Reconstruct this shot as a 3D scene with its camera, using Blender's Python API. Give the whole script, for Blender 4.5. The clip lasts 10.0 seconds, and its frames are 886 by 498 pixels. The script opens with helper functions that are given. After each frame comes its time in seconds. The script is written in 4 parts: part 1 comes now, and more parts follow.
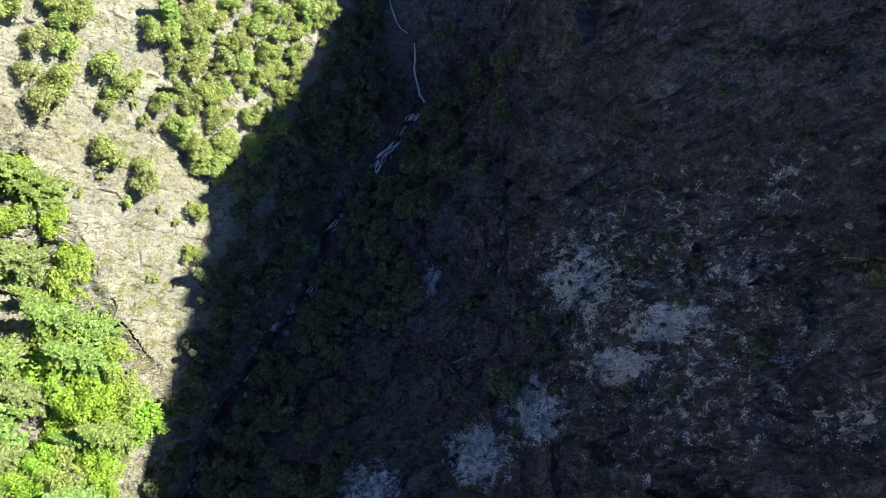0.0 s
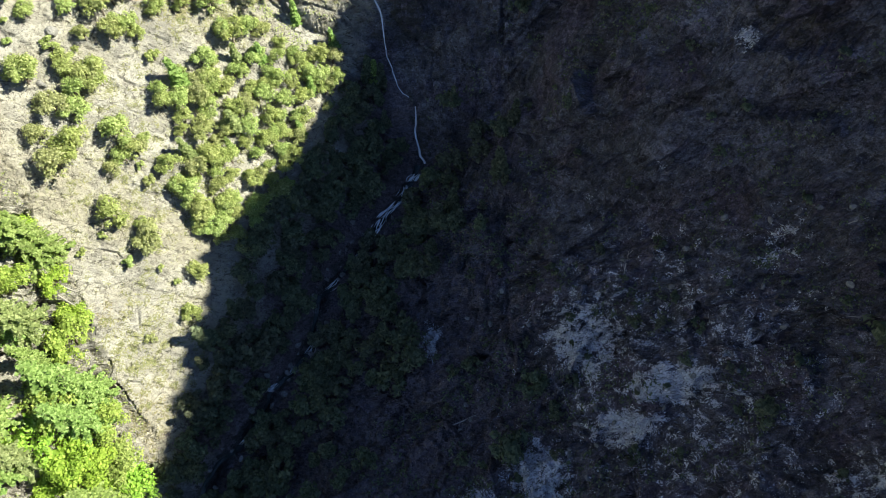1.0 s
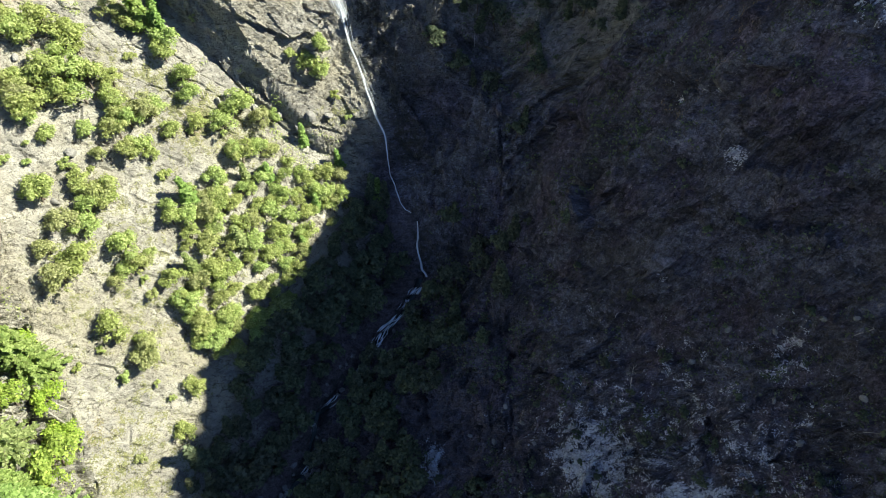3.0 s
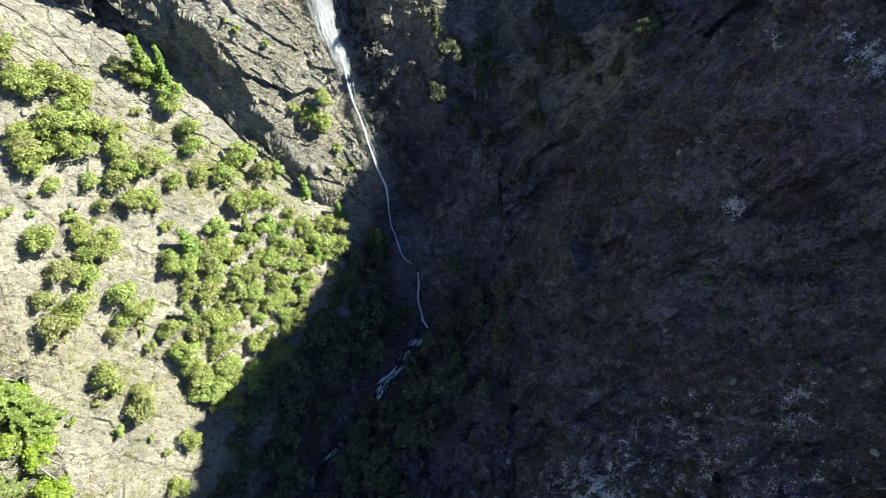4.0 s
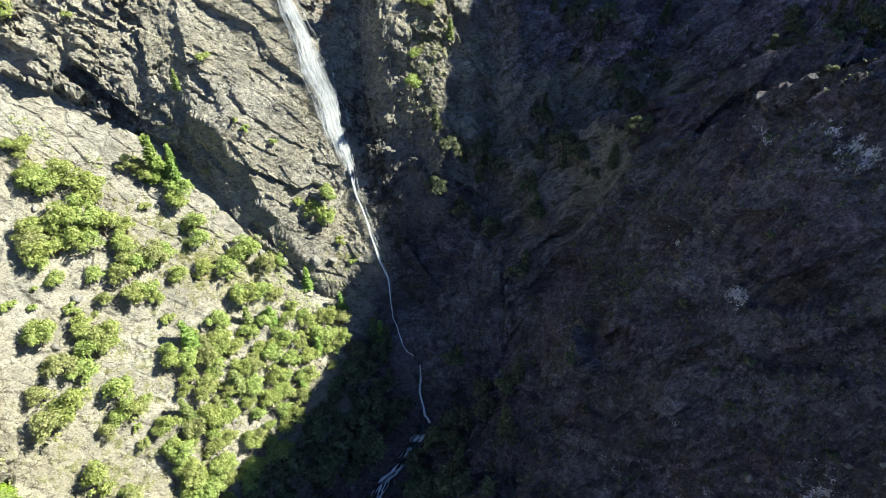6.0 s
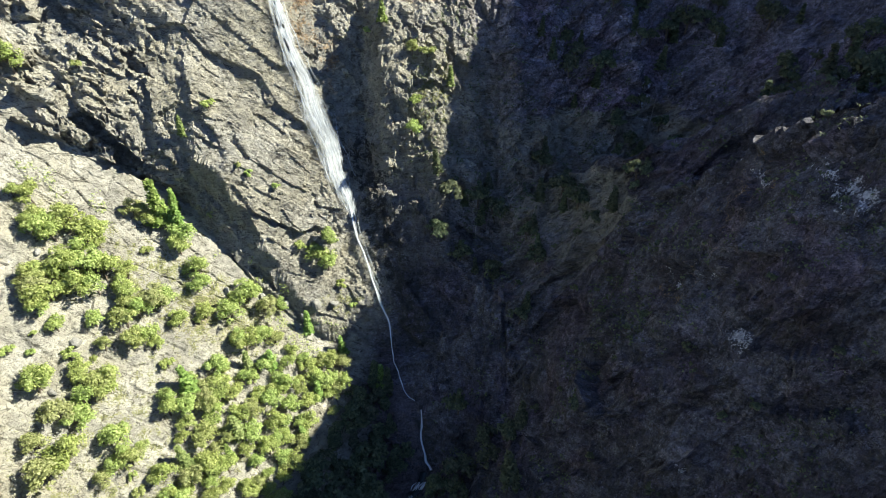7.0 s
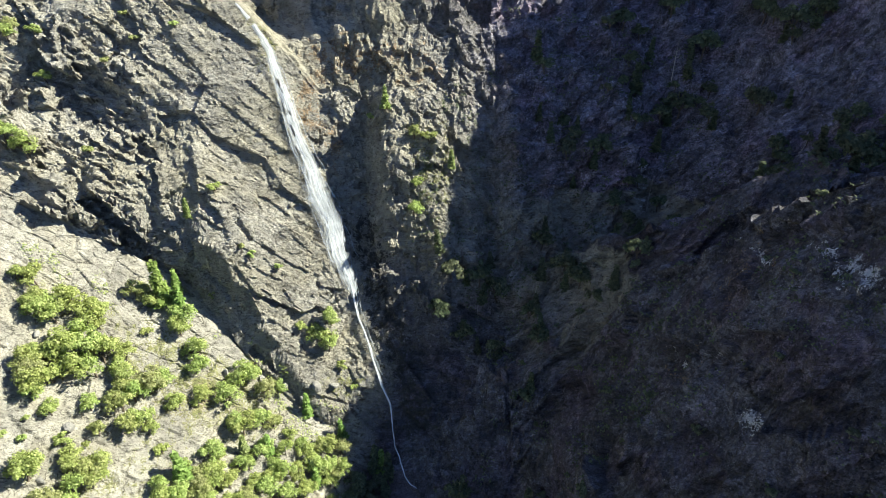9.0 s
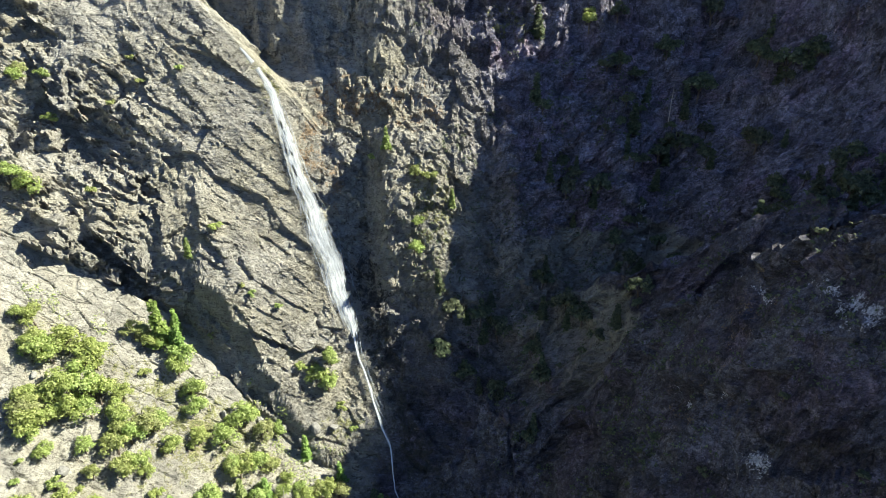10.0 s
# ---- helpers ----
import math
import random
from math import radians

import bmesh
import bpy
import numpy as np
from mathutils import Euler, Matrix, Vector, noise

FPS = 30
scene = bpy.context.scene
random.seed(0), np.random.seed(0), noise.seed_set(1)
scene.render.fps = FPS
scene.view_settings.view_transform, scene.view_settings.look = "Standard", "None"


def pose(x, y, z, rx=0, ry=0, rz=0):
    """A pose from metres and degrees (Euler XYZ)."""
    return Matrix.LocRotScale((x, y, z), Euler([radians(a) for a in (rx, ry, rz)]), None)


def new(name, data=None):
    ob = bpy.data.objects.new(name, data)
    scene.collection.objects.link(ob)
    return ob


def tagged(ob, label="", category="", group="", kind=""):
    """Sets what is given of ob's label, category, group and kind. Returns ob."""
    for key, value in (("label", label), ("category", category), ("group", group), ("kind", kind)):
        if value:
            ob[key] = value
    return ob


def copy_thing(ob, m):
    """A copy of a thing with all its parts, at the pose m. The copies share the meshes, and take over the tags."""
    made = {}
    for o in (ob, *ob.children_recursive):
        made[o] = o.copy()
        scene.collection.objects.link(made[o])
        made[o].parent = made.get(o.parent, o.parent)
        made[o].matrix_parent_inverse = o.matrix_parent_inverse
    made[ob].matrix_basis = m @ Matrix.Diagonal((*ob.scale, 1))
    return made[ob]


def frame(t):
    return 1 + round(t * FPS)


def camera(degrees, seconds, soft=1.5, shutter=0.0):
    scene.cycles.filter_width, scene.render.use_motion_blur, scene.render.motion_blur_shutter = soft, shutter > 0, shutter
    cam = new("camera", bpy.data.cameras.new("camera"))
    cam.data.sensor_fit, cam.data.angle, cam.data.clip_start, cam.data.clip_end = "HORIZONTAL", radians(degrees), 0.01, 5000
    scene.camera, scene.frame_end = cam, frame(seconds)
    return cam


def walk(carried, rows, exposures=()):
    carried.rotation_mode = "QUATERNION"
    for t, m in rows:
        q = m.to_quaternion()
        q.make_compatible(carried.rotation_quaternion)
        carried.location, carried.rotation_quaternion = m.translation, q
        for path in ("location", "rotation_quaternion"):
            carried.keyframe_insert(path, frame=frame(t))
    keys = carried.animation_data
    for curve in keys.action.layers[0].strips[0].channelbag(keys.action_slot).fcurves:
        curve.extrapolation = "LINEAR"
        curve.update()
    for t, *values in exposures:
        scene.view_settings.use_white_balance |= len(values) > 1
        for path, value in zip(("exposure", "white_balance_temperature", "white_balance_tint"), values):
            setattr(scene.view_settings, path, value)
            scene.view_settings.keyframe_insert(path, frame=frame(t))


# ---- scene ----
# The drone hovers over the gorge and tilts up; the eye stays in one place.
EYE = (0.0, 0.0, 150.0)
cam = camera(70.23, 10.0, soft=0.35)
walk(cam, [
    (0, pose(*EYE, 19.817, -1.172, -1.614)),
    (0.5, pose(*EYE, 22.492, -1.135, -1.649)),
    (1, pose(*EYE, 25.174, -1.102, -1.671)),
    (1.5, pose(*EYE, 27.833, -1.060, -1.704)),
    (2, pose(*EYE, 30.452, -1.011, -1.749)),
    (2.5, pose(*EYE, 32.973, -0.940, -1.756)),
    (4, pose(*EYE, 40.034, -0.755, -1.805)),
    (4.5, pose(*EYE, 42.137, -0.695, -1.828)),
    (5, pose(*EYE, 44.220, -0.637, -1.839)),
    (5.5, pose(*EYE, 46.289, -0.514, -1.885)),
    (7, pose(*EYE, 52.225, -0.228, -1.935)),
    (7.5, pose(*EYE, 54.074, -0.149, -1.935)),
    (8, pose(*EYE, 55.884, -0.074, -1.947)),
    (8.5, pose(*EYE, 57.679, 0.001, -1.951)),
    (9, pose(*EYE, 59.462, 0.087, -1.955)),
    (9.5, pose(*EYE, 61.246, 0.161, -1.970)),
    (10, pose(*EYE, 63.012, 0.251, -1.979)),
], exposures=((0, 1.77, 5800, 13), (10, 1.77, 5800, 13)))

# ---- light ----
SUN = Vector((0.760, 0.100, 0.640)).normalized()
sun = new("sun", bpy.data.lights.new("sun", "SUN"))
sun.data.energy, sun.data.angle, sun.data.color = 4.5, radians(0.53), (1.0, 0.93, 0.66)
sun.rotation_euler = SUN.to_track_quat("Z", "Y").to_euler()
world = bpy.data.worlds.new("sky")
scene.world = world
world.use_nodes = True
sky = world.node_tree.nodes.new("ShaderNodeTexSky")
sky.sky_type, sky.sun_disc = "NISHITA", False
sky.altitude, sky.dust_density, sky.air_density, sky.ozone_density = 1800, 0.0, 0.9, 2.0
sky.sun_elevation = math.asin(SUN.z)
sky.sun_rotation = math.atan2(SUN.x, SUN.y)
background = world.node_tree.nodes["Background"]
background.inputs["Strength"].default_value = 0.061
world.node_tree.links.new(sky.outputs[0], background.inputs["Color"])


# ---- noise ----
def hashed(ix, iy, iz, seed):
    """Repeatable numbers from 0 to 1 for cells of a lattice."""
    with np.errstate(over="ignore"):
        h = (ix.astype(np.int64).astype(np.uint32) * np.uint32(374761393) + iy.astype(np.int64).astype(np.uint32) * np.uint32(668265263)
             + iz.astype(np.int64).astype(np.uint32) * np.uint32(2147483647) + np.uint32((seed * 974634777) & 0xFFFFFFFF))
        h = (h ^ (h >> np.uint32(13))) * np.uint32(1274126177)
        h = (h ^ (h >> np.uint32(16))) * np.uint32(2246822519)
        h = h ^ (h >> np.uint32(15))
    return h.astype(np.float64) / 4294967296.0


def value_noise(p, seed):
    """Smooth noise from -1 to 1 at the rows of p."""
    base = np.floor(p)
    f = p - base
    f = f * f * f * (f * (f * 6 - 15) + 10)
    out = np.zeros(len(p))
    for dx in (0, 1):
        for dy in (0, 1):
            for dz in (0, 1):
                w = (f[:, 0] if dx else 1 - f[:, 0]) * (f[:, 1] if dy else 1 - f[:, 1]) * (f[:, 2] if dz else 1 - f[:, 2])
                out += w * hashed(base[:, 0] + dx, base[:, 1] + dy, base[:, 2] + dz, seed)
    return out * 2 - 1


def fbm(p, seed, octaves=4, ridged=False):
    out, amp, total = np.zeros(len(p)), 1.0, 0.0
    for n in range(octaves):
        v = value_noise(p * 2.03 ** n + 17.3 * n, seed + n)
        out += amp * ((1 - 2 * np.abs(v)) if ridged else v)
        total, amp = total + amp, amp * 0.5
    return out / total


def blocks(p, seed):
    """Cells of broken rock: for each row of p the offset of its tilted block and the distance to the block's joint."""
    base = np.floor(p)
    near, second = np.full(len(p), 9.0), np.full(len(p), 9.0)
    offset = np.zeros(len(p))
    for dx in (-1, 0, 1):
        for dy in (-1, 0, 1):
            for dz in (-1, 0, 1):
                c = base + (dx, dy, dz)
                ra = hashed(c[:, 0], c[:, 1], c[:, 2], seed)
                rb, rc = (ra * 1024.0) % 1.0, (ra * 1048576.0) % 1.0
                v = p - (c + np.stack([ra, rb, rc], 1))
                d = (v * v).sum(1)
                tilt = (ra - 0.5) * v[:, 0] + (rb - 0.5) * v[:, 1] + (rc - 0.5) * v[:, 2]
                lift = (ra * 37.7 + rb * 11.3 + rc * 5.9) % 1.0 - 0.5 + 1.1 * tilt
                closer = d < near
                second = np.where(closer, near, np.minimum(second, d))
                offset = np.where(closer, lift, offset)
                near = np.where(closer, d, near)
    return offset, np.sqrt(second) - np.sqrt(near)


# ---- the lie of the land ----
# The creek from the lower gorge up to the foot of the headwall: northing, easting, height.
CREEK_Y = (-140, -40, -3, 16.4, 30, 43, 57, 70, 80, 89.5, 97.5, 110)
CREEK_X = (-110, -68, -54, -46.6, -37, -28, -24, -13, -6, 0.5, -1.8, -8)
CREEK_Z = (-16, -6, -1, 0, 2, 4, 6, 8, 10, 12, 24, 28)
# The foot of the cliff on the sunny side and how steeply it rises.
LEDGE_X = (-170, -88, -68, -60, -54, -49, -44, -38, -31, -25, -20, -14, -6)
LEDGE_Y = (121, 121, 123.5, 123.5, 123.0, 119.5, 116, 113, 110.5, 108.5, 110, 118, 126)
# The great face above that foot: its height where northing is 116, low down and higher up, and its slope.
FACE_X = (-170, -88, -68, -60, -54, -50, -44, -38, -31, -25, -20, -14, -6)
FACE_Z = (150, 88, 72, 69.5, 71, 72.5, 69, 64, 58, 53, 48, 40, 30)
FACE_HIGH = (150, 88, 77, 73, 70, 68, 64.5, 61.5, 57, 53, 48, 40, 30)
FACE_RISE = (0.9, 1.15, 1.35, 1.45, 1.5, 1.52, 1.55, 1.55, 1.55, 1.5, 1.55, 1.6, 1.6)
# The crest of the shaded side, which throws the shadow: northing and height.
CREST_Y = (-140, 20, 48, 75, 86, 98, 111, 121, 127, 137, 144, 152, 158, 170, 184, 193, 200, 230)
CREST_Z = (150, 168, 171, 171, 170, 166, 162, 158, 162, 170, 181, 189, 196, 201, 207, 194, 189, 186)
CREST_X = 130.0
# The crest of the rib on the shaded side: northing, easting, height.
SPUR_Y = (28, 40, 50, 60, 72, 82, 90, 99, 110, 118)
SPUR_X = (80, 75, 71, 67, 62, 57.5, 52, 46, 38, 32)
SPUR_Z = (62, 84, 99, 113, 121, 110, 97.5, 86, 74, 56)
# Where the wooded rib on the sunny side breaks off above the slab.
RIB_Y = (-60, -3, 23, 32, 48, 73, 100)
RIB_X = (-75, -60, -57, -63.5, -68, -81, -112)


# The waterfall on the headwall, from the lip down to the bend: easting, height, width of the water.
FALL_X = (-46.7, -42.5, -39.0, -36.0, -33.4, -30.8, -27.7, -25.9, -23.4, -20.4, -18.2, -16.6, -14.7, -12.9, -11.2, -9.5, -8.8, -8.1)
FALL_Z = (129.5, 125.0, 120.9, 115.6, 108.9, 100.1, 92.2, 87.1, 80.1, 70.9, 64.3, 58.6, 53.7, 49.2, 44.6, 40.7, 35.7, 31.1)
FALL_W = (0.5, 0.7, 2.0, 3.4, 4.4, 5.2, 6.2, 8.4, 9.0, 7.0, 3.6, 1.9, 1.6, 1.9, 2.0, 1.5, 1.0, 0.8)


def smax(a, b, k):
    h = np.clip(0.5 + 0.5 * (a - b) / k, 0, 1)
    return b + (a - b) * h + k * h * (1 - h)


def slab(x, y):
    return 4.0 - 0.775 * (x + 28) + 0.56 * (y - 43)


def wig(x, y, size, seed):
    """Broad irregularity of the land, from -1 to 1."""
    shape = np.shape(x)
    p = np.stack([np.ravel(x) / size, np.ravel(y) / size, np.full(np.size(x), 0.37)], 1)
    return fbm(p, seed, 3).reshape(shape)


def land(x, y):
    """The height of the ground, before the rock's own relief."""
    yc = np.clip(y, -140, 106)
    cx, cz = np.interp(yc, CREEK_Y, CREEK_X), np.interp(yc, CREEK_Y, CREEK_Z)
    # sunny side: one great slab, with the wooded rib to the west of it
    ly = np.interp(x, LEDGE_X, LEDGE_Y)
    west = slab(x, np.minimum(np.maximum(y, 4), ly + 6)) + 0.2 * np.minimum(y - 4, 0)
    past = np.interp(y, RIB_Y, RIB_X) - x
    past = past + 2.5 * wig(x, y, 9, 5)
    west = west - 1.0 * np.clip(1 - np.abs(past + 0.8) / 1.3, 0, 1) * (y < 90) + 3.5 * np.clip(past / 1.6, 0, 1) + 0.45 * np.clip(past - 1, 0, 60)
    up = y - ly + 1.6 * wig(x, y, 7, 17) * np.clip(y - ly, 0, 3) / 3
    above = np.clip((y - ly - 10) / 10, 0, 1)
    face = np.interp(x, FACE_X, FACE_Z) * (1 - above) + np.interp(x, FACE_X, FACE_HIGH) * above + np.interp(x, FACE_X, FACE_RISE) * (y - 116)
    face = face + 6 * wig(x, y, 15, 33) * np.clip((-66 - x) / 8, 0, 1) * np.clip((y - ly) / 8, 0, 1)
    cliff = np.minimum(slab(x, ly) + 4.2 * up, face)
    dome = np.interp(x, (-170, -100, -70, -55, -47, -41, -34, -20), (172, 165, 150, 136, 130, 124, 117, 100))
    cliff = np.where(cliff > dome, dome - 0.16 * np.minimum(cliff - dome, 60), cliff)
    # shaded side: a bench by the creek, then a wall up to the crest
    d = x - cx
    d = d + np.clip(d / 30, 0, 1) * (9 * wig(x, y, 34, 61) + 3.5 * wig(x, y, 11, 67))
    bench = np.interp(yc, (-60, 10, 43, 90, 106), (60, 84, 58, 20, 10))
    rise = np.interp(yc, (-60, 10, 43, 90, 106), (0.25, 0.20, 0.36, 0.6, 0.6))
    over = 9.0 * np.logaddexp(0, np.clip((d - bench) / 9.0, -30, 60))
    east = cz + rise * d + (1.2 - rise) * over + 0.25 * np.maximum(y - 106, 0)
    beyond = y - (119 - 0.69 * (x - 40))
    east = east - np.minimum(1.6 * np.maximum(beyond, 0), 37)
    # a sharp rib stands out from the wall and shuts off the gully behind it
    rib_x, rib_z = np.interp(y, SPUR_Y, SPUR_X), np.interp(y, SPUR_Y, SPUR_Z)
    spur = rib_z - np.where(x < rib_x, 1.9 * (rib_x - x), 1.35 * (x - rib_x)) + 2.0 * wig(x, y, 13, 83)
    east = np.where((y > 28) & (y < 118), smax(east, spur, 3.0), east)
    crest = np.interp(y, CREST_Y, CREST_Z)
    wall = crest - 2.1 * np.abs(CREST_X - x)
    east = np.where(x > CREST_X, np.maximum(crest - 0.8 * (x - CREST_X), 70), np.maximum(np.minimum(east, crest), np.where(x > 85, wall, -99)))
    # the headwall behind the waterfall
    y0 = 105 + 0.25 * np.maximum(x - 10, 0) + 0.1 * np.maximum(-30 - x, 0)
    # beside the fall a dark gully, then a spur with a sharp western edge; above the ledge a buttress that turns its back to the sun
    xw = x + 3.0 * wig(x, y, 9, 19)
    rib = 8.5 * np.interp(xw, (-14, -9.5, -7, 4, 15), (0, 1, 1.0, 0.5, 0)) * np.exp(-(((y - 143) / 13) ** 2)) - 3.5 * np.exp(-(((x + 15) / 5) ** 2)) * np.clip((y - 128) / 10, 0, 1)
    rib = rib + np.interp(xw, (-50, -22, -15, -11, 4, 15, 30), (0, 7, 12, 12, 6, 1.5, 0)) * np.clip((y - 154) / 8, 0, 1) + 3.5 * np.exp(-(((x - 15) / 5) ** 2)) * np.exp(-(((y - 158) / 9) ** 2))
    rib = rib + 1.1 * np.sin(xw * 0.85) * np.clip((-14 - x) / 6, 0, 1) * np.clip((y - 160) / 6, 0, 1)
    rib = rib + np.clip((y - 112) / 15, 0, 1) * (1.8 * np.sin(x * 0.26 + 1.0) + 1.2 * np.sin(x * 0.61 + y * 0.05)) * np.clip((x + 4) / 10, 0, 1)
    u = y - y0 + rib + np.clip((y - 118) / 20, 0, 1) * (4.0 * wig(x, y, 22, 71) + 3.5 * np.clip((y - 150) / 15, 0, 1) * wig(x, y, 12, 73))
    head = 28 + 1.6 * np.minimum(u, 48) + 0.8 * np.clip(u - 48, 0, 18) + 2.3 * np.clip(u - 66, 0, 38) + 0.2 * np.clip(u - 106, 0, 200)
    low = np.where(d < 0, np.maximum(west, cz + 0.05 * np.abs(d)), east)
    h = smax(low, head, 3.0)
    h = np.where(x < 10, smax(h, cliff, 1.2), h)
    return np.minimum(h, 245)


# ---- materials ----
def material(name):
    m = bpy.data.materials.new(name)
    m.use_nodes = True
    return m, m.node_tree.nodes, m.node_tree.links, m.node_tree.nodes["Principled BSDF"]


def add(nodes, kind, **inputs):
    n = nodes.new(kind)
    for key, value in inputs.items():
        n.inputs[key.replace("_", " ")].default_value = value
    return n


def ramp(nodes, links, source, *stops):
    r = nodes.new("ShaderNodeValToRGB")
    el = r.color_ramp.elements
    while len(el) < len(stops):
        el.new(0.5)
    for e, (at, c) in zip(el, stops):
        e.position, e.color = at, (*c, 1) if len(c) == 3 else c
    links.new(source, r.inputs[0])
    return r.outputs[0]


def mixed(nodes, links, factor, a, b, mode="MIX"):
    m = nodes.new("ShaderNodeMix")
    m.data_type, m.blend_type = "RGBA", mode
    for value, socket in ((factor, m.inputs[0]), (a, m.inputs[6]), (b, m.inputs[7])):
        if isinstance(value, bpy.types.NodeSocket):
            links.new(value, socket)
        elif isinstance(value, (int, float)):
            socket.default_value = value
        else:
            socket.default_value = (*value, 1)
    return m.outputs[2]


def texture(nodes, links, kind, vector, scale, detail=4.0, rough=0.55, stretch=None, turn=(0, 0, 0)):
    if stretch:
        mp = nodes.new("ShaderNodeMapping")
        mp.inputs["Scale"].default_value = stretch
        mp.inputs["Rotation"].default_value = turn
        links.new(vector, mp.inputs["Vector"])
        vector = mp.outputs[0]
    if kind == "noise":
        t = add(nodes, "ShaderNodeTexNoise", Scale=scale, Detail=detail, Roughness=rough)
    else:
        t = add(nodes, "ShaderNodeTexVoronoi", Scale=scale)
        t.feature = kind
    links.new(vector, t.inputs["Vector"])
    return t


def bumped(nodes, links, height, strength, distance, under=None):
    b = add(nodes, "ShaderNodeBump", Strength=strength, Distance=distance)
    links.new(height, b.inputs["Height"])
    if under:
        links.new(under, b.inputs["Normal"])
    return b.outputs[0]


def attribute(nodes, name):
    a = nodes.new("ShaderNodeAttribute")
    a.attribute_name = name
    return a.outputs["Fac"]


def stone_tints(nodes, links, pos, layers, turn=(0.5, 0.6, 0.3)):
    """Every plate of rock has a tone of its own: sizes and how far the tones differ."""
    total = None
    for size, spread in layers:
        wobble = texture(nodes, links, "noise", pos, 1.3 * size, 4, 0.7)
        warp = nodes.new("ShaderNodeVectorMath")
        warp.operation = "MULTIPLY_ADD"
        links.new(wobble.outputs["Color"], warp.inputs[0])
        warp.inputs[1].default_value = (1.6 / size,) * 3
        links.new(pos, warp.inputs[2])
        cell = texture(nodes, links, "F1", warp.outputs[0], size, stretch=(0.45, 1.3, 1.6), turn=turn).outputs["Color"]
        lone = nodes.new("ShaderNodeSeparateColor")
        links.new(cell, lone.inputs[0])
        low = 1 - spread
        tone = ramp(nodes, links, lone.outputs[0], (0.0, (low, low, low)), (0.5, (1 - 0.3 * spread,) * 3), (1.0, (1 + 0.25 * spread,) * 3))
        total = tone if total is None else mixed(nodes, links, 1.0, total, tone, "MULTIPLY")
    return total


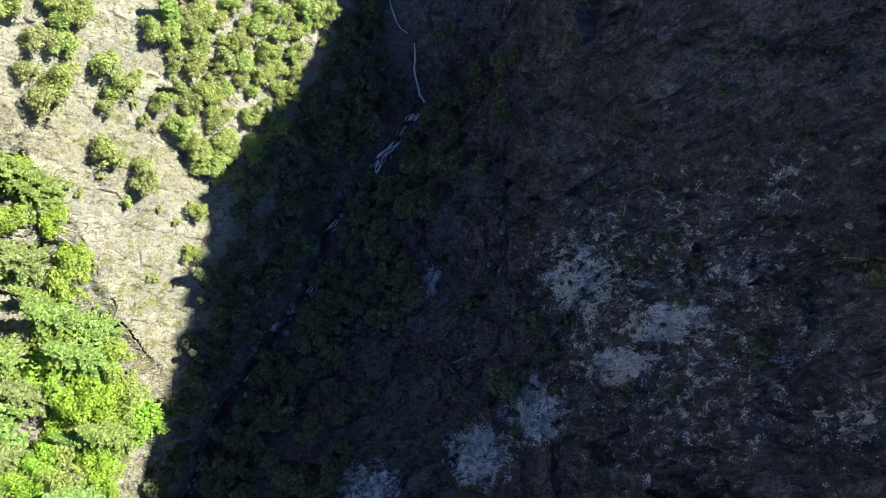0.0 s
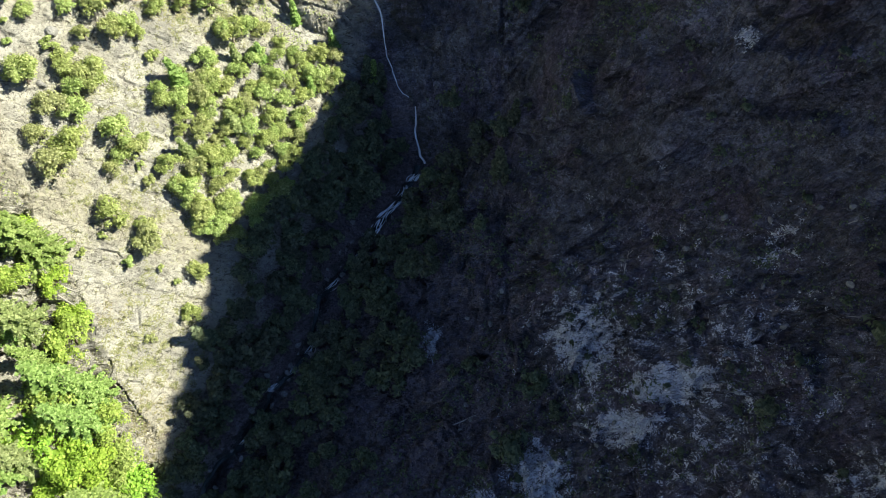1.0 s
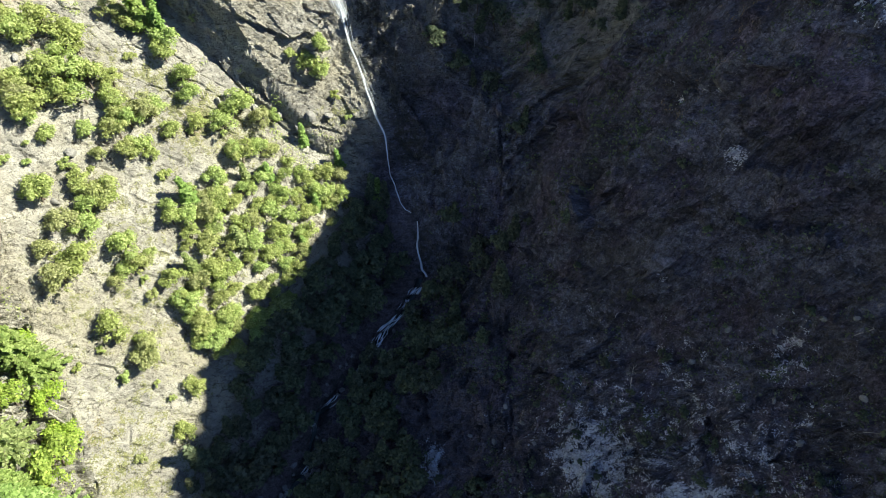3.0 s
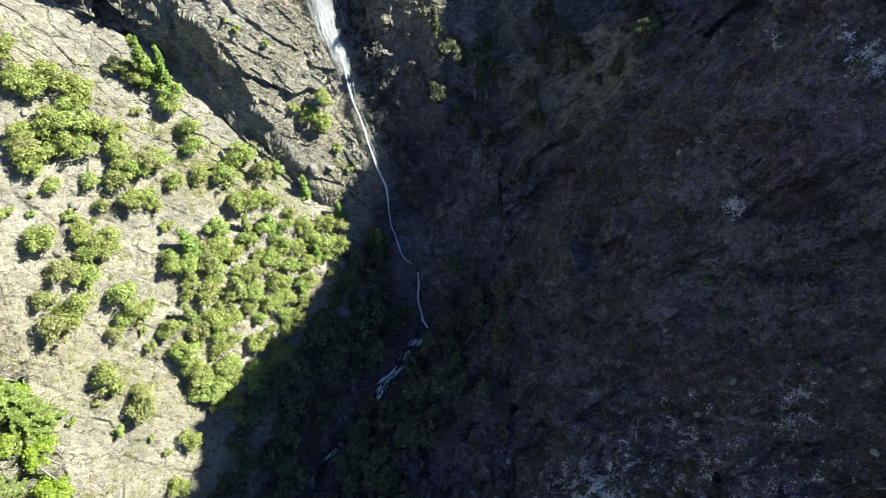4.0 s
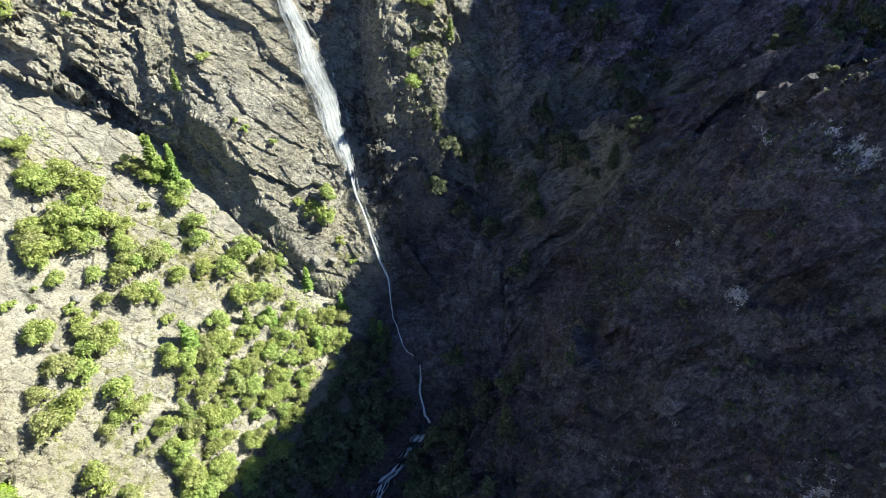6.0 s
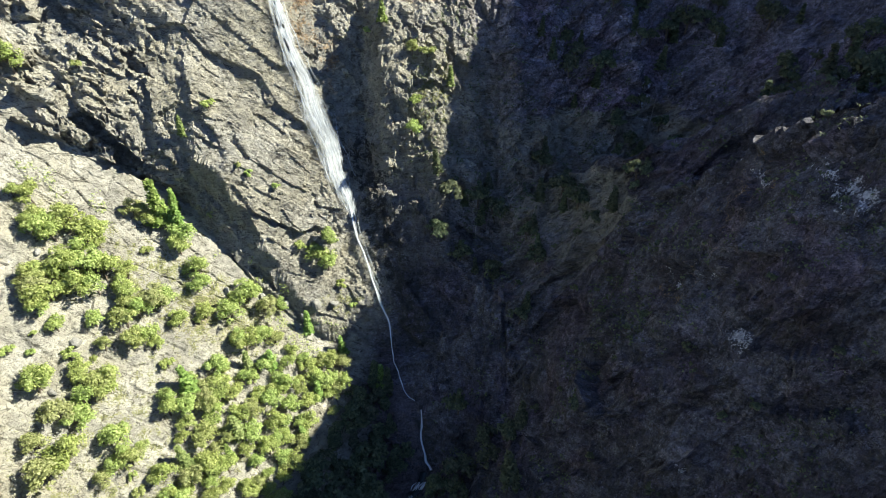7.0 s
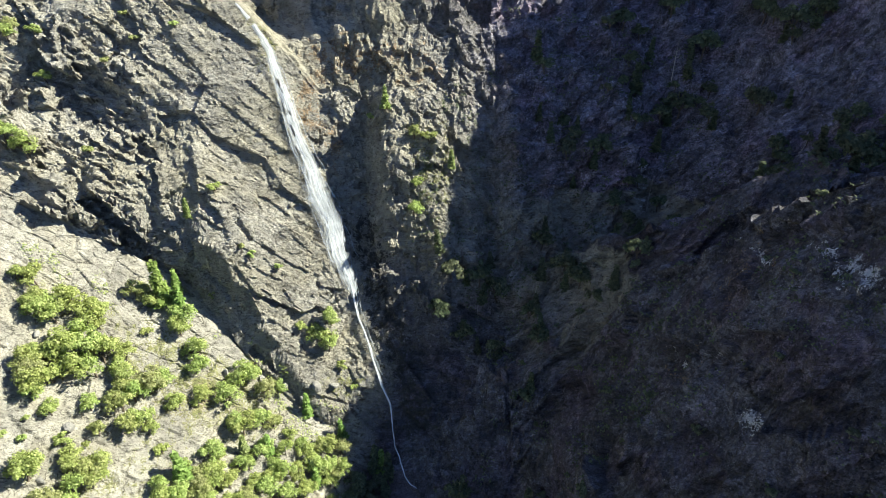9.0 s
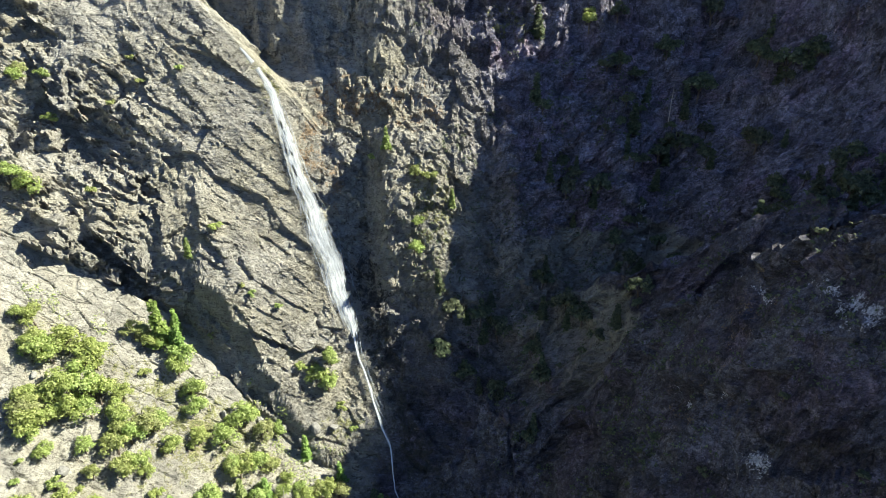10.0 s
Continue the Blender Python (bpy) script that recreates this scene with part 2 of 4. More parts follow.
def rock_ground():
    m, nodes, links, bsdf = material("gorge_rock")
    pos = nodes.new("ShaderNodeNewGeometry").outputs["Position"]
    broad = texture(nodes, links, "noise", pos, 0.06, 5, 0.6).outputs[0]
    mid = texture(nodes, links, "noise", pos, 0.45, 6, 0.65).outputs[0]
    fine = texture(nodes, links, "noise", pos, 3.2, 6, 0.7).outputs[0]
    streak = texture(nodes, links, "noise", pos, 0.5, 5, 0.6, (2.2, 2.2, 0.22)).outputs[0]
    strata = texture(nodes, links, "noise", pos, 0.7, 5, 0.65, (0.35, 2.0, 2.0), (0.5, 0.6, 0.3)).outputs[0]
    pale = ramp(nodes, links, mid, (0.30, (0.275, 0.262, 0.230)), (0.5, (0.378, 0.360, 0.315)), (0.72, (0.488, 0.466, 0.405)))
    dark = ramp(nodes, links, fine, (0.36, (0.19, 0.185, 0.175)), (0.64, (0.48, 0.468, 0.44)))
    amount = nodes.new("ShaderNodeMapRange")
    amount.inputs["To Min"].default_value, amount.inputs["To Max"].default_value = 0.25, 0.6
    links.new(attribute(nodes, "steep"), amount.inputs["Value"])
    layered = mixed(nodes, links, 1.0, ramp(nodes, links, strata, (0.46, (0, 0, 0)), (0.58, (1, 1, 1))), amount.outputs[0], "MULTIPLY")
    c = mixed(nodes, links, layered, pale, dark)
    c = mixed(nodes, links, 0.65, c, stone_tints(nodes, links, pos, ((0.16, 0.45), (0.7, 0.30))), "MULTIPLY")
    c = mixed(nodes, links, ramp(nodes, links, broad, (0.42, (0, 0, 0)), (0.62, (0.5, 0.5, 0.5))), c, (0.34, 0.31, 0.22))
    # the other wall's rock, darkened for its shade: plates of their own tone, pale lichen, thin dark partings
    shaded_rock = ramp(nodes, links, mixed(nodes, links, 0.6, mid, fine), (0.38, (0.125, 0.122, 0.150)), (0.5, (0.205, 0.200, 0.243)), (0.62, (0.31, 0.305, 0.36)))
    shaded_rock = mixed(nodes, links, 1.0, shaded_rock, stone_tints(nodes, links, pos, ((0.22, 0.5), (0.8, 0.45), (2.4, 0.25)), (0.0, 0.85, 0.15)), "MULTIPLY")
    speck = texture(nodes, links, "noise", pos, 2.6, 7, 0.8, (1.6, 1.6, 0.6)).outputs[0]
    lichen = ramp(nodes, links, speck, (0.57, (0, 0, 0)), (0.62, (1, 1, 1)))
    patch = ramp(nodes, links, texture(nodes, links, "noise", pos, 0.16, 4, 0.6).outputs[0], (0.44, (0.06, 0.06, 0.06)), (0.62, (0.8, 0.8, 0.8)))
    shaded_rock = mixed(nodes, links, mixed(nodes, links, 1.0, lichen, patch, "MULTIPLY"), shaded_rock, (0.50, 0.50, 0.50))
    beds = texture(nodes, links, "noise", pos, 0.5, 6, 0.7, (2.6, 1.4, 0.35), (0.0, 0.85, 0.15)).outputs[0]
    shaded_rock = mixed(nodes, links, 0.45, shaded_rock, ramp(nodes, links, beds, (0.40, (0.22, 0.22, 0.23)), (0.46, (0.95, 0.95, 0.95)), (0.64, (1, 1, 1))), "MULTIPLY")
    for size, width, depth in ((0.11, 0.016, 0.85), (0.38, 0.030, 0.7), (1.1, 0.05, 0.3)):
        wobble = texture(nodes, links, "noise", pos, 3.0 * size, 4, 0.65)
        bent = nodes.new("ShaderNodeVectorMath")
        bent.operation = "MULTIPLY_ADD"
        links.new(wobble.outputs["Color"], bent.inputs[0])
        bent.inputs[1].default_value = (0.9 / size,) * 3
        links.new(pos, bent.inputs[2])
        v = texture(nodes, links, "DISTANCE_TO_EDGE", bent.outputs[0], size, stretch=(0.4, 1.5, 1.8), turn=(0.0, 0.85, 0.15)).outputs["Distance"]
        shaded_rock = mixed(nodes, links, depth, shaded_rock, ramp(nodes, links, v, (0.0, (0.12, 0.12, 0.13)), (width, (1, 1, 1))), "MULTIPLY")
    # the gully beyond the rib has paler broken stone, lifted further for distance haze
    shaded_rock = mixed(nodes, links, attribute(nodes, "talus_and_haze"), shaded_rock, mixed(nodes, links, 1.0, shaded_rock, (1.75, 1.70, 1.78), "MULTIPLY"))
    purple = ramp(nodes, links, texture(nodes, links, "noise", pos, 0.09, 4, 0.6).outputs[0], (0.48, (0, 0, 0)), (0.62, (0.7, 0.7, 0.7)))
    shaded_rock = mixed(nodes, links, purple, shaded_rock, mixed(nodes, links, 1.0, shaded_rock, (1.0, 0.80, 0.88), "MULTIPLY"))
    c = mixed(nodes, links, attribute(nodes, "shaded_rock"), c, shaded_rock)
    c = mixed(nodes, links, ramp(nodes, links, streak, (0.50, (0, 0, 0)), (0.75, (0.35, 0.35, 0.35))), c, (0.14, 0.135, 0.13))
    tear = ramp(nodes, links, mixed(nodes, links, 0.45, mid, fine), (0.32, (0.12, 0.12, 0.12)), (0.68, (0.88, 0.88, 0.88)))
    # stains of iron, moss and dry grass, loose pale scree, soil and wet rock darkened for shade: each with its own
    # ragged outline
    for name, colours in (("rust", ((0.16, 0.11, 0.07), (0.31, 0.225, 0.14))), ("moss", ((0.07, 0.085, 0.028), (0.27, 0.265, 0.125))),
                          ("soil_and_shade", ((0.085, 0.070, 0.075), (0.235, 0.195, 0.205))), ("scree", ((0.50, 0.51, 0.55), (0.76, 0.77, 0.82))), ("wet_and_shade", ((0.035, 0.035, 0.035), (0.08, 0.075, 0.07)))):
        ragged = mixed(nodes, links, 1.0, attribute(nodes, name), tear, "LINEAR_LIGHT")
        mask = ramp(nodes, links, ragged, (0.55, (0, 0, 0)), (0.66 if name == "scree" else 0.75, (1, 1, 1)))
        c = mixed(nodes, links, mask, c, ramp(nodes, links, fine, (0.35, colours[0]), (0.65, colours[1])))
    # joints filled with dirt, broken along their length
    warp = nodes.new("ShaderNodeVectorMath")
    warp.operation = "MULTIPLY_ADD"
    wobble = texture(nodes, links, "noise", pos, 0.5, 3, 0.6)
    links.new(wobble.outputs["Color"], warp.inputs[0])
    warp.inputs[1].default_value = (0.9, 0.9, 0.9)
    links.new(pos, warp.inputs[2])
    joints = []
    for size, width, seed in ((0.30, 0.030, 0.0), (0.8, 0.045, 0.4)):
        v = texture(nodes, links, "DISTANCE_TO_EDGE", warp.outputs[0], size, stretch=(0.22, 1.7, 2.1), turn=(0.5, 0.6 + seed, 0.3)).outputs["Distance"]
        joints.append(ramp(nodes, links, v, (0.0, (0, 0, 0)), (width, (1, 1, 1))))
    joint = mixed(nodes, links, 1.0, joints[0], joints[1], "MULTIPLY")
    broken = ramp(nodes, links, texture(nodes, links, "noise", pos, 0.8, 4, 0.6).outputs[0], (0.48, (0, 0, 0)), (0.54, (0.95, 0.95, 0.95)))
    c = mixed(nodes, links, broken, c, mixed(nodes, links, joint, (0.075, 0.067, 0.055), c))
    grit = texture(nodes, links, "noise", pos, 4.5, 4, 0.75).outputs[0]
    c = mixed(nodes, links, 0.42, c, ramp(nodes, links, grit, (0.36, (0.42, 0.41, 0.40)), (0.46, (0.96, 0.96, 0.96)), (0.66, (1.0, 1.0, 1.0))), "MULTIPLY")
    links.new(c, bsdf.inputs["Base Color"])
    bsdf.inputs["Roughness"].default_value = 0.88
    bsdf.inputs["Specular IOR Level"].default_value = 0.25
    n = bumped(nodes, links, mixed(nodes, links, broken, (1, 1, 1), joint), 0.5, 0.3)
    amount = nodes.new("ShaderNodeMapRange")
    amount.inputs["To Min"].default_value, amount.inputs["To Max"].default_value = 0.30, 0.75
    links.new(attribute(nodes, "steep"), amount.inputs["Value"])
    facets = amount.outputs[0]
    # broken faces: every cell of rock is a small tilted plane
    for size, depth in ((0.34, 3.2), (0.95, 1.5), (2.3, 0.8)):
        mp = nodes.new("ShaderNodeMapping")
        mp.inputs["Scale"].default_value, mp.inputs["Rotation"].default_value = (0.5 * size, 1.25 * size, 1.4 * size), (0.5, 0.6, 0.3)
        links.new(warp.outputs[0], mp.inputs["Vector"])
        cell = add(nodes, "ShaderNodeTexVoronoi", Scale=1.0)
        links.new(mp.outputs[0], cell.inputs["Vector"])
        local, spin, plane = (nodes.new("ShaderNodeVectorMath") for _ in range(3))
        local.operation, spin.operation, plane.operation = "SUBTRACT", "SUBTRACT", "DOT_PRODUCT"
        links.new(mp.outputs[0], local.inputs[0])
        links.new(cell.outputs["Position"], local.inputs[1])
        links.new(cell.outputs["Color"], spin.inputs[0])
        spin.inputs[1].default_value = (0.5, 0.5, 0.5)
        links.new(local.outputs[0], plane.inputs[0])
        links.new(spin.outputs[0], plane.inputs[1])
        n = bumped(nodes, links, plane.outputs["Value"], 0.9, depth, n)
        links.new(facets, n.node.inputs["Strength"])
    n = bumped(nodes, links, strata, 0.6, 0.7, n)
    n = bumped(nodes, links, mid, 0.55, 0.9, n)
    n = bumped(nodes, links, fine, 1.0, 0.35, n)
    links.new(n, bsdf.inputs["Normal"])
    return m


ROCK = rock_ground()


# ---- ground ----
def spaced(*legs):
    """Grid lines: each leg is (from, to, step); beyond both ends the steps grow to the horizon."""
    lines = np.concatenate([np.arange(a, b, s) for a, b, s in legs])
    out = 2.0 * np.cumsum(1.45 ** np.arange(17))
    return np.concatenate([lines[0] - out[::-1], lines, lines[-1] + out])


GX = spaced((-135, -95, 1.0), (-95, 18, 0.33), (18, 78, 0.42), (78, 136, 1.0))
GY = spaced((-60, -6, 1.6), (-6, 104, 0.40), (104, 156, 0.22), (156, 184, 0.34), (184, 216, 0.9))


def spot(p, x, y, z, rx, ry, rz):
    """A soft blot round a place: 1 within, 0 without."""
    d = np.sqrt(((p[:, 0] - x) / rx) ** 2 + ((p[:, 1] - y) / ry) ** 2 + ((p[:, 2] - z) / rz) ** 2)
    return np.clip(1.5 - d, 0, 1)


def make_ground():
    x, y = (a.ravel() for a in np.meshgrid(GX, GY))
    nx, ny = len(GX), len(GY)
    z = land(x, y)
    p = np.stack([x, y, z], 1)
    gy, gx = (g.ravel() for g in np.gradient(z.reshape(ny, nx), GY, GX))
    normal = np.stack([-gx, -gy, np.ones_like(gx)], 1)
    grade = np.sqrt(gx * gx + gy * gy)
    normal /= np.linalg.norm(normal, axis=1)[:, None]
    near = (np.abs(x) < 140) & (y > -65) & (y < 220)
    steep = np.clip((grade - 0.98) / 0.5, 0, 1)
    sunny = np.clip((1.0 * np.interp(np.clip(y, -140, 106), CREEK_Y, CREEK_X) - x) / 14, 0, 1)
    q = p[near]
    s, w = steep[near], sunny[near]
    s = np.maximum(s, np.clip((q[:, 1] - 122) / 6, 0, 1) * (q[:, 0] > -60))
    # beds dip to the east and towards the lower gorge: blocks are long along the dip
    e1 = np.array((0.78, -0.12, -0.61))
    e3 = np.cross(e1, (0.35, 0.75, 0.56))
    e1, e3 = e1 / np.linalg.norm(e1), e3 / np.linalg.norm(e3)
    r = q @ np.stack([e1, np.cross(e3, e1), e3], 1)
    side = np.clip((q[:, 0] - 12) / 12, 0, 1)[:, None]
    f1 = np.array((0.64, -0.12, 0.76))
    f3 = np.cross(f1, (0.3, 0.9, 0.1))
    f1, f3 = f1 / np.linalg.norm(f1), f3 / np.linalg.norm(f3)
    r = np.where(side > 0.5, q @ np.stack([f1, np.cross(f3, f1), f3], 1), r)
    big = fbm(q / 16, 3, 3)
    b1, _ = blocks(r / (17.0, 7.5, 5.5), 11)
    b2, _ = blocks(r / (7.5, 2.0, 1.3), 23)
    b3, e3_ = blocks(r / (6.0, 3.0, 2.2), 31)
    b4, _ = blocks(r / (2.6, 0.9, 0.6), 53)
    small = fbm(q / 1.6, 41, 3)
    left = np.interp(q[:, 0], (-75, -40, -32, -24, 0), (1.0, 0.45, 0.2, 0.5, 0.5))
    b5, _ = blocks(q / (3.6, 3.2, 2.6), 71)
    b6, _ = blocks(q / (1.5, 1.3, 1.1), 73)
    mid = fbm(r / (7.0, 3.0, 2.4), 43, 4)
    rough = np.interp(q[:, 0], (-85, -68, -54, -38, -33, -24, -5, 6, 24, 60), (2.2, 1.7, 0.95, 0.65, 0.6, 0.6, 0.6, 0.7, 1.2, 1.2))
    rough = np.where(q[:, 0] < -25, rough * np.interp(q[:, 2], (85, 108), (1.0, 0.72)), rough)
    rough = np.where(q[:, 0] < -62, rough * np.interp(q[:, 2], (80, 112, 122), (1.45, 1.45, 1.0)), rough)
    # the headwall stands in upright columns of broken blocks
    b7, _ = blocks(q / (2.6, 2.6, 5.5), 81)
    b8, _ = blocks(q / (1.1, 1.1, 1.7), 83)
    upright = np.clip((q[:, 1] - 118) / 8, 0, 1) * np.clip((q[:, 0] + 27) / 5, 0, 1) * np.clip((40 - q[:, 0]) / 10, 0, 1)
    # the water has worn its bed smooth
    off = np.abs(q[:, 0] - np.interp(q[:, 2], FALL_Z[::-1], FALL_X[::-1]))
    worn = np.where((q[:, 1] > 104) & (q[:, 1] < 160), np.clip((off - 1.0) / 2.5, 0.15, 1), 1.0)
    # beds break off in ledges that overhang on the side away from the dip
    bed = r[:, 2] + 2.4 * fbm(q / 10, 95, 3) + 1.6 * b1
    ledge = 0.5 - bed / 5.2 % 1.0
    ledge_2 = 0.5 - (bed + 0.9 * b2) / 1.55 % 1.0
    patchy = np.clip(0.45 + 1.5 * fbm(q / 15, 97, 2), 0, 1)
    patchy_2 = np.clip(0.4 + 1.8 * fbm(q / 8, 99, 2), 0, 1)
    beds = (1.7 * patchy * ledge + 0.55 * patchy_2 * ledge_2) * (1 + 0.3 * side[:, 0])
    lift = s * worn * rough * (1.7 * big + 2.1 * b1 + 0.6 * b2 + 0.2 * b4 + 0.14 * small + 0.3 * mid + beds + left * (0.6 * b5 + 0.3 * b6)) + s * worn * upright * (0.9 * b7 + 0.35 * b8)
    lift += (1 - s) * w * (0.8 * big + 0.40 * b3 + 0.10 * b2 + 0.08 * b4 + 0.06 * small - 0.22 * (e3_ < 0.05))
    lift += (1 - s) * (1 - w) * (2.2 * big + 2.2 * b1 + 1.1 * b2 + 0.35 * b4 + 0.15 * small + 1.3 * beds)
    creek_off = np.abs(q[:, 0] - np.interp(q[:, 1], CREEK_Y, CREEK_X))
    lift = np.where((q[:, 1] < 108) & (creek_off < 6), lift * np.clip((creek_off - 1) / 5, 0.1, 1), lift)
    p[near] = q + normal[near] * lift[:, None]
    j, i = np.meshgrid(np.arange(ny - 1), np.arange(nx - 1), indexing="ij")
    a = (j * nx + i).ravel()
    quads = np.stack([a, a + 1, a + nx + 1, a + nx], 1)
    mesh = bpy.data.meshes.new("ground")
    mesh.vertices.add(len(p))
    mesh.vertices.foreach_set("co", p.ravel())
    mesh.loops.add(quads.size)
    mesh.loops.foreach_set("vertex_index", quads.ravel())
    mesh.polygons.add(len(quads))
    mesh.polygons.foreach_set("loop_start", np.arange(0, quads.size, 4))
    mesh.polygons.foreach_set("loop_total", np.full(len(quads), 4))
    mesh.polygons.foreach_set("use_smooth", np.zeros(len(quads), dtype=bool))
    mesh.update(calc_edges=True)
    west_off = np.interp(np.clip(y, -140, 106), CREEK_Y, CREEK_X) - x
    masks = dict(
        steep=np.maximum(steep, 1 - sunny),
        rust=0.6 * spot(p, -21, 160, 112, 9, 8, 7) + 0.5 * spot(p, -3, 156, 110, 12, 8, 10) + 0.62 * spot(p, -27, 148, 104, 3.5, 7, 10) + 0.6 * spot(p, -21, 143, 97, 3, 7, 8) + sum(0.46 * spot(p, 41.5 + 2.2 * k, 81, 79.5 + 4.2 * k, 2.2, 8, 2.6) for k in range(6))
        + 0.56 * spot(p, -56, 27, 16, 9, 14, 12) + 0.5 * spot(p, -62, 44, 30, 6, 6, 6) + 0.5 * spot(p, -52, 100, 56, 10, 6, 8) + 0.42 * spot(p, 6, 58, 20, 20, 25, 14) + 0.6 * spot(p, -45, 104, 56, 6, 5, 6),
        moss=0.49 * spot(p, -56, 74, 38, 26, 34, 28) + 0.52 * spot(p, -58, 30, 18, 14, 20, 16) + 0.52 * spot(p, -55, 106, 62, 42, 8, 26) + 0.6 * spot(p, 3, 144, 88, 7, 16, 14) + 0.5 * spot(p, -37, 156, 121, 4, 6, 6) + 0.5 * spot(p, -36, 149, 114, 3, 5, 6) + 0.5 * spot(p, 24, 176, 128, 12, 8, 8) + 0.5 * spot(p, -20, 116, 45, 7, 5, 6),
        scree=0.9 * np.maximum.reduce([0.8 * spot(p, 31, 36, 30, 9, 11, 10), spot(p, 44, 25, 38, 9, 4, 9), spot(p, 37, 19, 29, 7, 4, 8), spot(p, 22, 12, 17, 7, 7, 8),
                                        spot(p, 10, 4, 13, 7, 7, 8), spot(p, -13, -2, 7, 8, 5, 8), 0.6 * spot(p, 63, 7, 53, 6, 5, 8), 0.6 * spot(p, 58, 43, 58, 3, 6, 8), spot(p, 1, 42, 14, 3, 5, 6),
                                        0.52 * spot(p, 58, 151, 80, 2.5, 8, 9), *(0.62 * spot(p, 42.6 + 1.1 * k, 81, 80 + 2.1 * k, 0.8, 8, 1.1 + 0.5 * (k % 3)) for k in (0, 2, 3, 6, 7, 9)), 0.8 * spot(p, 57.6, 67, 104.9, 1.6, 5, 2.2), 0.7 * spot(p, 55, 71, 105, 1.2, 5, 2.6), 0.7 * spot(p, 47.2, 63.8, 81.6, 1.6, 5, 2.0), 0.6 * spot(p, 42, 60, 60, 3, 4, 2), 0.45 * spot(p, 44, 24, 36, 36, 30, 28)]),
        # soil of the gentle banks, its dark colour also carrying the shade there
        soil_and_shade=0.75 * np.clip((1.05 - grade) / 0.35, 0, 1) * (1 - sunny) * (y < 112) + 0.8 * np.clip((17 - west_off) / 9, 0, 1) * (west_off > 0) * (y < 104) * (y > 20),
        # pale stone beyond the rib, with distance haze put into its colour
        talus_and_haze=np.clip((y - (119 - 0.69 * (x - 40))) / 8, 0, 1) * np.clip((x - 8) / 12, 0, 1),
        # the walls out of the sun, whose rock colour is darkened for it
        shaded_rock=np.clip(np.interp(p[:, 2], (50, 76), (0.95, 0.06)) + (x - np.interp(p[:, 2], FALL_Z[::-1], FALL_X[::-1]) - 34) / 25 * (p[:, 2] > 80), 0, 1) * np.clip((x - np.interp(p[:, 2], FALL_Z[::-1], FALL_X[::-1]) - np.interp(p[:, 2], (36, 48), (-9, 1))) / 6, 0, 1) * (y > 104) + np.clip((np.interp(y, (50, 70), (6, 16)) - west_off) / 8, 0, 1) * (y <= 104),
        # wet rock by the water; east of the fall it also paints the wall's shade
        wet_and_shade=0.7 * np.where((y > 104) & (y < 160), np.clip(1.3 - np.abs(p[:, 0] - 7.0 - np.interp(p[:, 2], FALL_Z[::-1], FALL_X[::-1])) / 7, 0, 1), 0) * np.clip((84 - p[:, 2]) / 8, 0, 1) * np.clip((y - 104) / 6, 0, 1)
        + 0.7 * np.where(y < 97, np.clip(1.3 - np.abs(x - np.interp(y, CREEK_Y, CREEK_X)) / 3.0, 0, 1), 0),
    )
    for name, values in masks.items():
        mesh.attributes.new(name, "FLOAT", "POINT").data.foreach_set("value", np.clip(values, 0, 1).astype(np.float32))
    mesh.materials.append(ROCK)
    return tagged(new("ground", mesh), "broken grey rock walls and slabs of a deep gorge", "ground", kind="structure"), p


ground, GROUND_POINTS = make_ground()

from mathutils.bvhtree import BVHTree


def ground_tree():
    m = ground.data
    faces = np.empty(len(m.polygons) * 4, dtype=np.int32)
    m.polygons.foreach_get("vertices", faces)
    return BVHTree.FromPolygons(GROUND_POINTS.tolist(), faces.reshape(-1, 4).tolist())


LAND = ground_tree()


def on_ground(x, y):
    """The place on the ground below a point of the plan."""
    hit = LAND.ray_cast(Vector((x, y, 400)), Vector((0, 0, -1)))[0]
    return hit if hit else Vector((x, y, float(land(np.array([x]), np.array([y]))[0])))


def on_cliff(x, z, start=60.0):
    """The place on the headwall at an easting and a height."""
    hit = LAND.ray_cast(Vector((x, start, z)), Vector((0, 1, 0)))[0]
    return hit if hit else Vector((x, 140, z))


def mesh_of(name, verts, faces, mat, smooth=False):
    mesh = bpy.data.meshes.new(name)
    mesh.from_pydata(np.asarray(verts).tolist(), [], np.asarray(faces).tolist() if not isinstance(faces, list) else faces)
    mesh.materials.append(mat)
    mesh.polygons.foreach_set("use_smooth", np.full(len(mesh.polygons), smooth))
    mesh.update()
    return mesh


def part(name, mesh, parent, label=""):
    ob = new(name, mesh)
    ob.parent = parent
    return tagged(ob, label)


# ---- water ----
def water_material():
    m, nodes, links, bsdf = material("falling_water")
    uv = nodes.new("ShaderNodeUVMap").outputs[0]
    streaks = texture(nodes, links, "noise", uv, 1.0, 6, 0.65, (7.0, 0.35, 1.0)).outputs[0]
    fine = texture(nodes, links, "noise", uv, 1.0, 5, 0.7, (26.0, 1.3, 1.0)).outputs[0]
    both = mixed(nodes, links, 0.45, streaks, fine)
    c = ramp(nodes, links, both, (0.3, (0.52, 0.57, 0.62)), (0.62, (0.80, 0.82, 0.84)))
    links.new(c, bsdf.inputs["Base Color"])
    bsdf.inputs["Roughness"].default_value = 0.35
    cover = mixed(nodes, links, 1.0, both, attribute(nodes, "cover"), "LINEAR_LIGHT")
    links.new(ramp(nodes, links, cover, (0.40, (0, 0, 0)), (0.80, (0.95, 0.95, 0.95))), bsdf.inputs["Alpha"])
    links.new(bumped(nodes, links, both, 0.6, 0.3), bsdf.inputs["Normal"])
    return m


